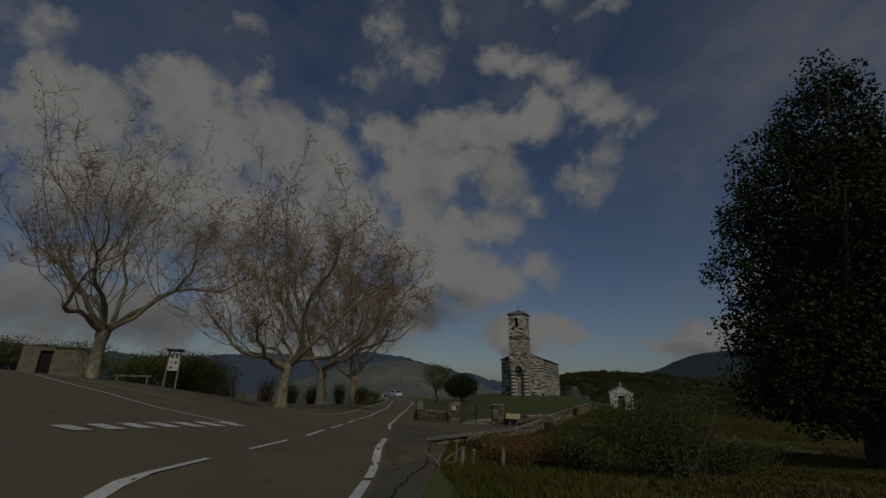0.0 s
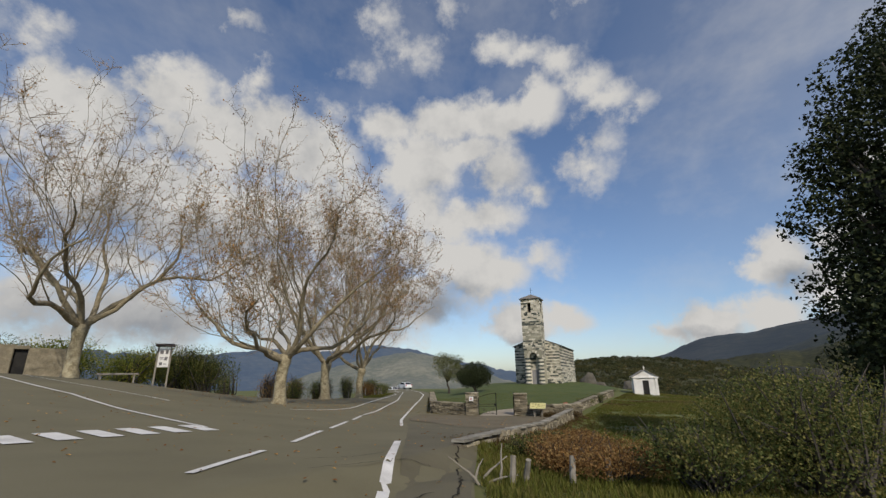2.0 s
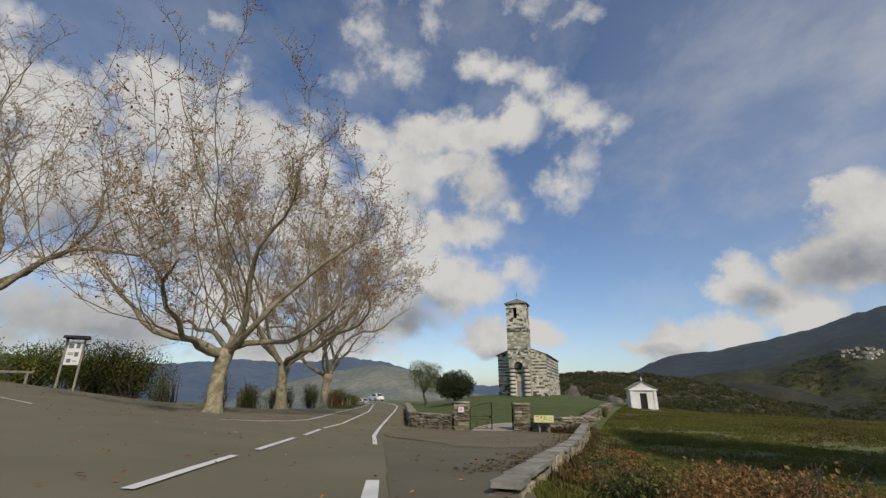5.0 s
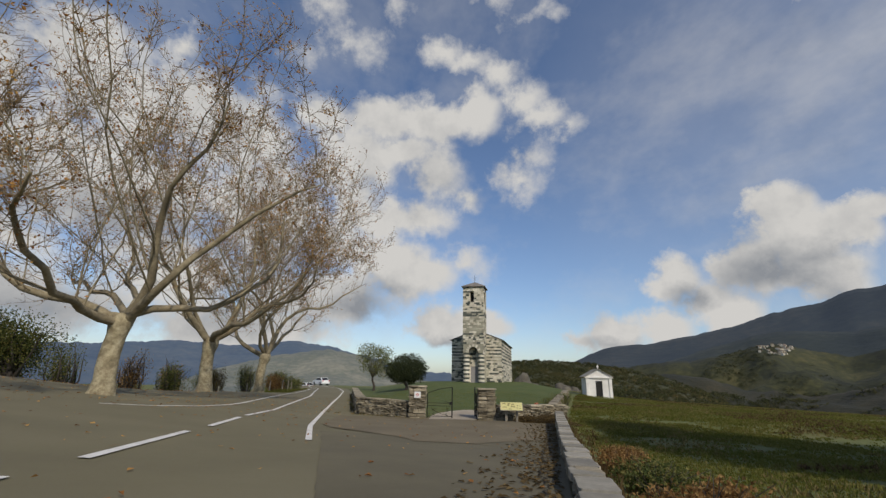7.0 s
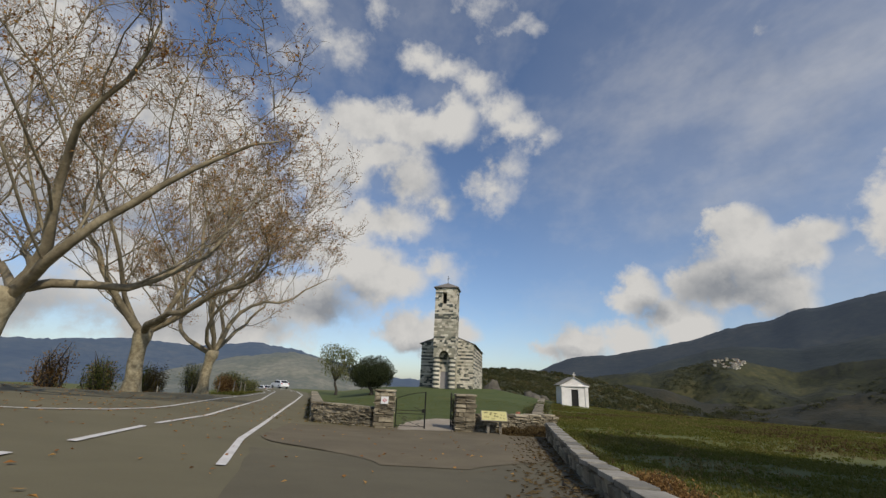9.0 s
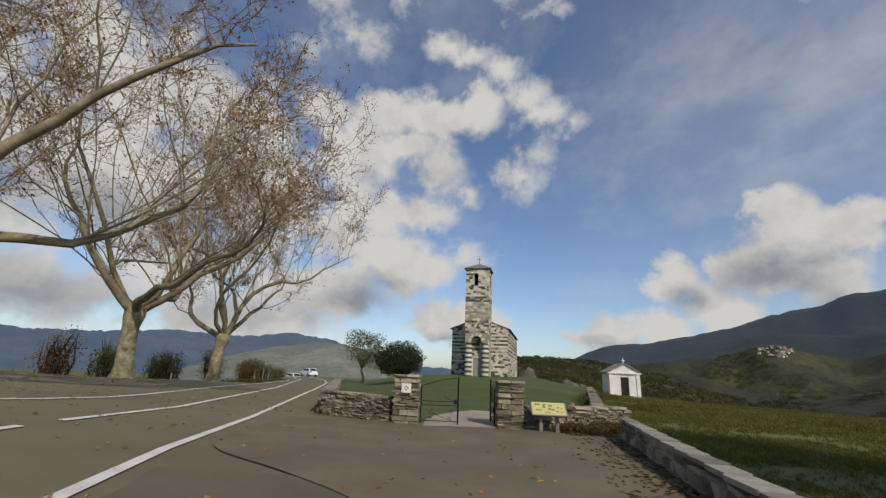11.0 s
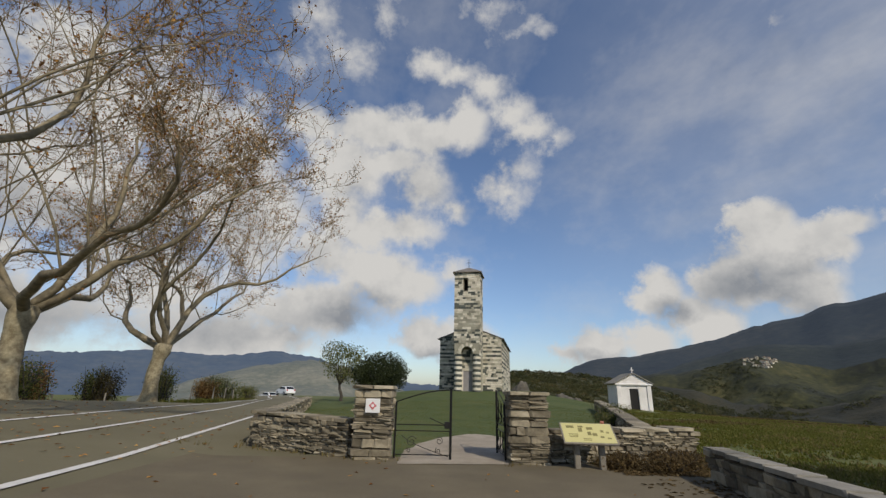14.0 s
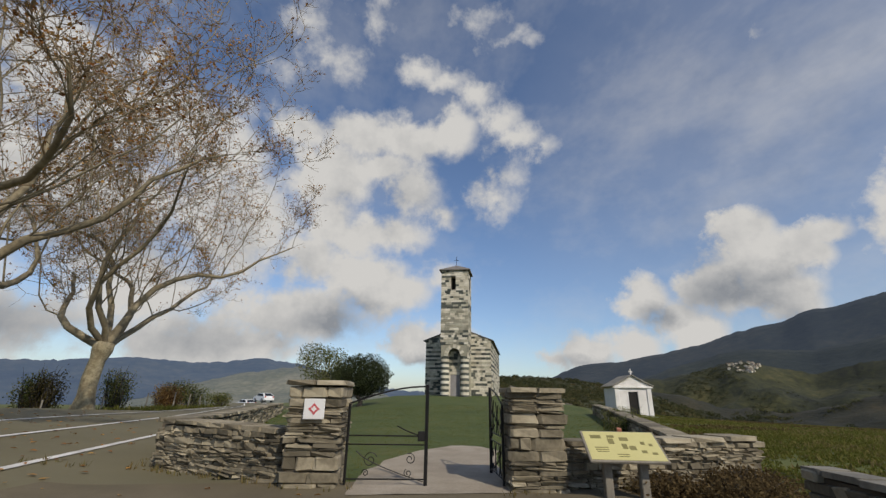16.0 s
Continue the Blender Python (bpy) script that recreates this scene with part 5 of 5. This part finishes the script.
for cx, cz, w, h in ((-.16, 2.35, .22, .25), (.16, 2.38, .18, .3), (-.13, 1.95, .26, .05), (-.13, 1.85, .26, .05), (.15, 1.88, .2, .26), (-.15, 1.5, .2, .22), (.14, 1.48, .2, .05)):
    part("printed_patch", box_bm(cx - w / 2, cx + w / 2, -.058, -.05, cz - h / 2, cz + h / 2), GREYINK, poster)

# ---- low stone building and rail at the far side of the car park ----
ruin = thing("stone_shelter", pose(-27.9, 33.4, 2.15, 0, 0, 40), "small ochre stone shelter with a dark doorway", "building")
bm = box_bm(-1.9, -.9, 0, .35, -.6, 1.5, .04)
box(bm, -.2, 1.9, 0, .35, -.6, 1.3, .04)
box(bm, -.95, -.15, 0, .35, 1.2, 1.45, .03)
part("front_wall", bm, SCHIST, ruin)
part("doorway", box_bm(-.9, -.2, .25, .33, -.4, 1.2), DARKROOM, ruin)
part("rear_wall", box_bm(-1.9, 1.9, 1.8, 2.1, -.6, 1.4, .04), SCHIST, ruin)
for s in (-1, 1):
    part("side_wall", box_bm(s * 1.75 - .15, s * 1.75 + .15, .36, 1.79, -.6, 1.4, .04), SCHIST, ruin)
rail = thing("wooden_rail", pose(-23.4, 35.5, ground(-23.4, 35.5), 0, 0, 38), "low weathered wooden rail on short posts", "rail")
for x in (-.95, .95):
    part("post", box_bm(x - .06, x + .06, -.06, .06, -.3, .50, .01), WOOD, rail)
part("beam", box_bm(-1.2, 1.2, -.07, .07, .42, .56, .02), WOOD, rail)


# ---- parked cars ----
def parked_car(x, y, z, rz, label):
    t = thing("parked_car", pose(x, y, z, 0, 0, rz), label, "car", "parked cars")
    body = [(-2.05, .30), (2.0, .30), (2.08, .62), (1.95, .86), (1.05, .98), (.35, 1.44), (-1.25, 1.47), (-1.95, .98), (-2.1, .80)]
    bm = prism(body, -.84, .84)
    for v in bm.verts:
        if v.co.z > 1.0:
            v.co.y *= .80
    bmesh.ops.bevel(bm, geom=bm.edges[:], offset=.05, segments=2, affect="EDGES")
    part("body", bm, CARPAINT, t, smooth=False)
    for s in (-1, 1):
        part("side_window", prism([(.85, 1.0), (.30, 1.37), (-1.2, 1.38), (-1.6, 1.02)], s * .80 - .012, s * .80 + .012), CARGLASS, t)
        part("headlight", box_bm(1.96, 2.06, s * .60 - .16, s * .60 + .16, .66, .80, .02), WHITEBOARD, t)
        part("tail_light", box_bm(-2.12, -2.0, s * .66 - .12, s * .66 + .12, .78, 1.0, .02), REDLAMP, t)
        for wx in (-1.28, 1.28):
            bm2 = bmesh.new()
            bmesh.ops.create_cone(bm2, cap_ends=True, segments=20, radius1=.32, radius2=.32, depth=.2, matrix=Matrix.Translation((wx, s * .78, .32)) @ Matrix.Rotation(math.pi / 2, 4, "X"))
            wheel = part("tyre", bm2, RUBBER, t)
            bm2 = bmesh.new()
            bmesh.ops.create_cone(bm2, cap_ends=True, segments=16, radius1=.2, radius2=.2, depth=.03, matrix=Matrix.Translation((wx, s * .89, .32)) @ Matrix.Rotation(math.pi / 2, 4, "X"))
            part("rim", bm2, ALLOY, wheel)
    for xs, zs, back in (((1.03, .42), (1.02, 1.40), 1), ((-1.92, -1.3), (1.04, 1.42), -1)):
        bm = bmesh.new()
        vs = [bm.verts.new(p) for p in ((xs[0] + .03 * back, -.66, zs[0]), (xs[0] + .03 * back, .66, zs[0]), (xs[1] + .03 * back, .56, zs[1]), (xs[1] + .03 * back, -.56, zs[1]))]
        f = bm.faces.new(vs)
        g2 = bmesh.ops.extrude_face_region(bm, geom=[f])
        bmesh.ops.translate(bm, vec=(-.04 * back, 0, -.01), verts=[q for q in g2["geom"] if isinstance(q, bmesh.types.BMVert)])
        part("windscreen" if back > 0 else "rear_window", bm, CARGLASS, t)
    part("bumper", box_bm(-2.16, -2.04, -.8, .8, .36, .58, .04), CARPAINT, t)
    return t


parked_car(-14.0, 107.8, ground(-14.0, 107.8) + .02, 125, "small white car parked at the roadside bend")
parked_car(-18.0, 113.5, ground(-18, 113.5) + .02, 130, "white estate car parked behind another car")

# ---- fences ----
r = random.Random(31)


def stake(x, y, h, rad, lean_x, lean_y, label, group=""):
    t = thing("fence_post", pose(x, y, ground(x, y), 0, 0, r.uniform(0, 180)), label, "post", group)
    v, f = [], []
    tube(v, f, [Vector((0, 0, -.2)), Vector((lean_x * .3, lean_y * .3, h * .35)), Vector((lean_x * .7, lean_y * .7, h * .7)), Vector((lean_x, lean_y, h))], [rad, rad * 1.05, rad * .95, rad * .9], 7)
    part("stake", mesh_of("stake", v, f, WOOD, False), WOOD, t)
    return t


for x, y, h, lx, ly in ((1.6, 13.5, .42, .04, .1), (2.55, 13.6, .42, .06, .05), (3.15, 13.7, .38, -.02, .0), (1.85, 13.9, .36, -.16, .05), (9.4, 16.2, .9, .02, 0), (7.4, 16.8, .6, .0, .0)):
    stake(x, y, h, .05 if x < 5 else .035, lx, ly, "weathered grey wooden fence stake leaning in brambles", "old stakes by the wall")
for k in range(5):
    w = r.uniform(0, 6.28)
    x, y = 1.2 + r.uniform(-.2, .35), 14.0 + r.uniform(-.3, .3)
    t = thing("dead_branch", pose(x, y, ground(x, y)), "pale dead branch propped at the wall end", "branch", "dead branches by the wall")
    p = bend_path(r, Vector((0, 0, -.03)), Vector((math.cos(w) * .7, math.sin(w) * .7, .9)), r.uniform(.45, .75), 5, -.12, .2)
    v, f = [], []
    tube(v, f, p, [.028, .025, .02, .016, .012, .008], 6)
    part("stem", mesh_of("stem", v, f, WOOD, True), WOOD, t)
posts = [(-17.5, 56.5), (-15.9, 58.8), (-14.2, 61.5), (-12.6, 63.5), (-12.0, 66.5), (-12.2, 70), (-12.6, 74), (-13.3, 78), (-14.6, 83)]
for x, y in posts:
    stake(x, y, 1.25, .05, r.uniform(-.06, .06), r.uniform(-.06, .06), "grey wooden fence post on the verge", "verge fence posts")
for z in (.5, .95):
    wire = thing("fence_wire", Matrix.Identity(4), "thin strand of rusty fence wire", "wire", "fence wires")
    part("strand", bar_mesh("strand", [on(x, y, z) for x, y in posts], .006, IRON, 4), IRON, wire)

# ---- boulders behind the church ----
def boulder(x, y, w, h, seed, label):
    bm = bmesh.new()
    bmesh.ops.create_icosphere(bm, subdivisions=4, radius=1.0)
    for v in bm.verts:
        k = 1 + .35 * noise.noise(v.co * 1.1 + Vector((seed, 0, 0))) + .16 * noise.noise(v.co * 3.1 + Vector((seed, 4, 0))) + .06 * noise.noise(v.co * 8 + Vector((seed, 4, 0)))
        v.co = Vector((v.co.x * w * k, v.co.y * w * k, v.co.z * h * k))
    ob = part("boulder", bm, ROCK, None, "", pose(x, y, ground(x, y) + h * .45, 0, 0, seed * 40), True)
    return tagged(ob, label, "rock", "rock outcrop")


for k, (x, y, w, h) in enumerate(((25.0, 98, 1.6, 2.2), (28.0, 101, 1.2, 1.5), (36.5, 108, 2.0, 2.4), (40, 110, 1.5, 2.2))):
    boulder(x, y, w, h, k + 1, "weathered grey boulder on the scrub slope")
slab = thing("brick_block", pose(7.95, 40.2, ground(7.95, 40.2), 0, 0, 60), "short stub of red brick against the churchyard wall", "masonry")
for k in range(4):
    for q in range(3):
        part("brick", box_bm(-.34 + .23 * q + (.06 if k % 2 else 0), -.13 + .23 * q + (.06 if k % 2 else 0), -.05, .05, .015 + .135 * k, .135 + .135 * k, .008), TERRACOTTA, slab)

# ---- village on the green hill, and a shed in the valley ----
proto = None
r = random.Random(77)
built = 0
while built < 40:
    az, rr = 44.0 + r.uniform(-1.9, 1.9) * r.uniform(.3, 1), r.uniform(1045, 1098)
    x, y = .5 + rr * math.sin(radians(az)), 18 + rr * math.cos(radians(az))
    z = slope_height("backdrop_green_hill", x, y)
    if z is None:
        continue
    built += 1
    if proto is None:
        proto = thing("village_house", pose(x, y, z - 1, 0, 0, -20), "pale plastered village house with a tiled roof", "house", "hill village")
        part("wall", box_bm(-2.6, 2.6, -2.2, 2.2, -5, 4.0), CREAM, proto)
        part("roof", prism([(-2.9, 3.95), (2.9, 3.95), (0, 5.0)], -2.5, 2.5), ROOFTILE, proto, "brown tiled roof")
        for wx in (-1.3, 1.3):
            for wz in (.2, 2.3):
                part("window", box_bm(wx - .4, wx + .4, -2.26, -2.2, wz, wz + 1.2), DARKROOM, proto)
    else:
        copy_thing(proto, pose(x, y, z - r.uniform(.5, 2.5), 0, 0, r.uniform(-70, 40)))
shed = thing("valley_shed", pose(63, 104, -6.0, 0, 0, -30), "low whitewashed shed down in the valley", "shed")
part("wall", box_bm(-2.6, 2.6, -1.5, 1.5, -3, .5), PLASTER, shed)
part("roof", prism([(-2.8, .5), (2.8, .5), (2.8, .6), (-2.8, .9)], -1.7, 1.7), COPING, shed)


# ---- grass, dead leaves, scrub ----
def blades(name, area, n, mat, low, high, label, seed, keep=None, width=.012):
    """Upright blades in small tufts over a stretch of the plan."""
    r = random.Random(seed)
    verts, faces = [], []
    x0, x1, y0, y1 = area
    done = 0
    while done < n:
        x, y = r.uniform(x0, x1), r.uniform(y0, y1)
        if keep and not keep(x, y, r):
            done += .2
            continue
        g0 = ground(x, y) - .01
        size = r.uniform(low, high)
        for _ in range(5):
            w = r.uniform(0, 6.28)
            bx, by = x + r.uniform(-.06, .06), y + r.uniform(-.06, .06)
            dx, dy = math.cos(w), math.sin(w)
            k = len(verts)
            ww = width * r.uniform(.7, 1.5)
            lean = size * r.uniform(.1, .7)
            verts += [(bx - dy * ww, by + dx * ww, g0), (bx + dy * ww, by - dx * ww, g0), (bx + dx * lean, by + dy * lean, g0 + size * r.uniform(.6, 1.1))]
            faces.append((k, k + 1, k + 2))
        done += 1
    ob = new(name, mesh_of(name, verts, faces, mat))
    return tagged(ob, label, "grass", kind="stuff")


def right_of_wall(x, y):
    return x > (wall_x(y) + .35 if 18.9 < y < 35.5 else 1.4 if y <= 18.9 else lerp_table([(35, 7.2), (37.2, 8.6), (57, 17.4), (70, 24)], y))


def field_keep(x, y, r):
    return right_of_wall(x, y) and noise.noise((x * .25, y * .25, 3)) + .4 * noise.noise((x, y, 8)) > -.25 + r.uniform(-.25, .25)


def patchy(x, y, r):
    return right_of_wall(x, y) and noise.noise((x * .22, y * .22, 11)) + .5 * noise.noise((x * .9, y * .9, 4)) > .12


blades("field_grass", (1.5, 16, 6, 36), 34000, GRASS, .03, .085, "short uneven pasture grass beyond the wall", 41, field_keep)
blades("field_grass", (8, 46, 20, 75), 26000, GRASS, .04, .10, "short pasture grass further down the field", 42, field_keep, .03)
blades("field_grass", (7, 32, 33, 62), 34000, GRASS, .03, .09, "pasture grass around the chapel", 40, field_keep, .02)
blades("dry_grass", (1.5, 40, 8, 70), 14000, DRYGRASS, .04, .13, "dry straw-coloured tufts in the pasture", 43, patchy, .02)
blades("dead_bracken", (1.5, 36, 10, 60), 13000, BRACKEN, .04, .14, "brown dead bracken in patches on the pasture", 44, lambda x, y, r: right_of_wall(x, y) and noise.noise((x * .16, y * .3, 31)) > .18, .035)
blades("wall_bracken", (1.2, 10, 19, 34.5), 1600, BRACKEN, .06, .25, "rusty bracken along the outer foot of the wall", 45, lambda x, y, r: .25 < x - wall_x(y) < .5 + 1.3 * r.random() ** 2, .02)
blades("lawn_grass", (-3, 14, 37, 60), 34000, GRASS, .025, .06, "mown lawn grass inside the churchyard", 46, lambda x, y, r: in_yard(x, y) and not on_path(x, y), .012)
blades("verge_grass", (-20, -8, 56, 96), 6000, GRASS, .1, .3, "rough grass on the far verge of the road", 47, lambda x, y, r: x < lerp_table(ROAD_LEFT, y) - .1, .03)
blades("wall_foot_grass", (-4, 8.3, 35, 64), 2600, DRYGRASS, .04, .16, "weeds along the foot of the stone walls", 48, lambda x, y, r: (abs(x - lerp_table([(38.9, -1.95), (63, -4.1)], y)) < .25 and y > 39) or (abs(y - lerp_table([(-1.7, 38.55), (.6, 36.8), (1.5, 36.5), (3.8, 36.1), (4.8, 36.2), (8.2, 36.4)], x)) < .18 and not 1.6 < x < 3.7))
blades("near_verge", (.9, 4.5, 6, 18.8), 6500, GRASS, .05, .2, "weedy verge at the end of the boundary wall", 49, lambda x, y, r: x > lerp_table([(6, 2.3), (10, 1.6), (13, 1.15), (18.8, 1.1)], y))


def litter(name, n, keep, area, mat, seed, label, size=.07):
    r = random.Random(seed)
    verts, faces = [], []
    k = 0
    while k < n:
        x, y = r.uniform(area[0], area[1]), r.uniform(area[2], area[3])
        k += .25
        if not keep(x, y, r):
            continue
        k += .75
        w, s = r.uniform(0, 6.28), size * r.uniform(.6, 1.4)
        g0 = ground(x, y) + .024
        b = len(verts)
        dx, dy = math.cos(w) * s, math.sin(w) * s
        verts += [(x - dx, y - dy, g0), (x + dy * .6, y - dx * .6, g0 + r.uniform(0, .03)), (x + dx, y + dy, g0 + r.uniform(0, .02)), (x - dy * .6, y + dx * .6, g0 + r.uniform(0, .03))]
        faces += [(b, b + 1, b + 2), (b, b + 2, b + 3)]
    return tagged(new(name, mesh_of(name, verts, faces, mat)), label, "leaves", kind="stuff")


litter("leaf_litter", 5200, lambda x, y, r: .2 < wall_x(y) - x + .05 < .3 + 1.4 * r.random() ** 2, (-1, 8, 19, 34.6), BRACKEN, 51, "fallen brown leaves along the inner foot of the wall", .05)
litter("leaf_litter", 700, lambda x, y, r: on_road(x, y) and r.random() < .5, (-16, 5, 12, 37), DEADLEAF, 52, "scattered fallen leaves on the asphalt", .045)
litter("leaf_litter", 2500, lambda x, y, r: 5.6 < x < 8.4 and 35.0 < y < 36.5, (5, 9, 34.8, 36.6), BRACKEN, 53, "brown leaf drift in the corner by the panel", .05)
litter("leaf_litter", 1500, lambda x, y, r: math.hypot(x + 11, y - 40) < 13 * r.random() ** .7, (-26, -2, 26, 60), DEADLEAF, 54, "brown leaves under the plane trees", .06)


def scrub(name, n, az0, az1, r0, r1, seed, label, mat, low, high, slope="scrub_slope", far=240, near=.45, clump=34, patch=0.0):
    """Scrub bushes as clumps of leaf over a slope; patch: how far they gather into thickets."""
    r = random.Random(seed)
    verts, faces = [], []
    for _ in range(n):
        az, q = r.uniform(az0, az1), r0 + (r1 - r0) * r.random() ** .65
        rr = far * (near + (1 - near) * q)
        x, y = .5 + rr * math.sin(radians(az)), 18 + rr * math.cos(radians(az))
        if patch and noise.noise((x * 9 / far, y * 9 / far, seed)) + .5 * noise.noise((x * 30 / far, y * 30 / far, seed)) < patch * r.random():
            continue
        z = slope_height(slope, x, y)
        z = max(z if z is not None else -99, ground(x, y)) - .2
        w = r.uniform(low, high) * (.35 + .65 * min(1, q * 3.5))
        for _ in range(clump):
            d = rand_dir(r)
            p = Vector((x + d.x * w, y + d.y * w, z + abs(d.z) * w * .9 * r.uniform(.6, 1.1)))
            a = rand_dir(r)
            b = a.orthogonal().normalized()
            s = w * r.uniform(.15, .32)
            k = len(verts)
            verts += [p - a * s, p + b * s * .8, p + a * s, p - b * s * .8]
            faces += [(k, k + 1, k + 2), (k, k + 2, k + 3)]
    return tagged(new(name, mesh_of(name, verts, faces, mat)), label, "scrub", kind="stuff")


scrub("bracken_fringe", 1800, 24, 75, -.12, .10, 67, "brown bracken along the lower edge of the scrub", BRACKEN, .3, .8)
scrub("maquis", 6500, 8, 60, .02, 1.02, 66, "dark evergreen maquis covering the slope", MAQUIS, .6, 1.7)
scrub("russet_scrub", 1500, 12, 60, .02, 1.0, 68, "russet and olive scrub among the maquis", DULLSCRUB, .5, 1.3)
scrub("valley_trees", 5500, 26, 66, .12, 1.0, 69, "dark oaks and thickets covering the valley rise", MAQUIS, 1.4, 3.2, "backdrop_valley_rise", 560, .6, 22, .35)
scrub("hill_trees", 6500, 30, 66, .15, 1.0, 70, "dark scattered trees and thickets on the green hill", MAQUIS, 1.8, 4.5, "backdrop_green_hill", 1100, .6, 16, .5)
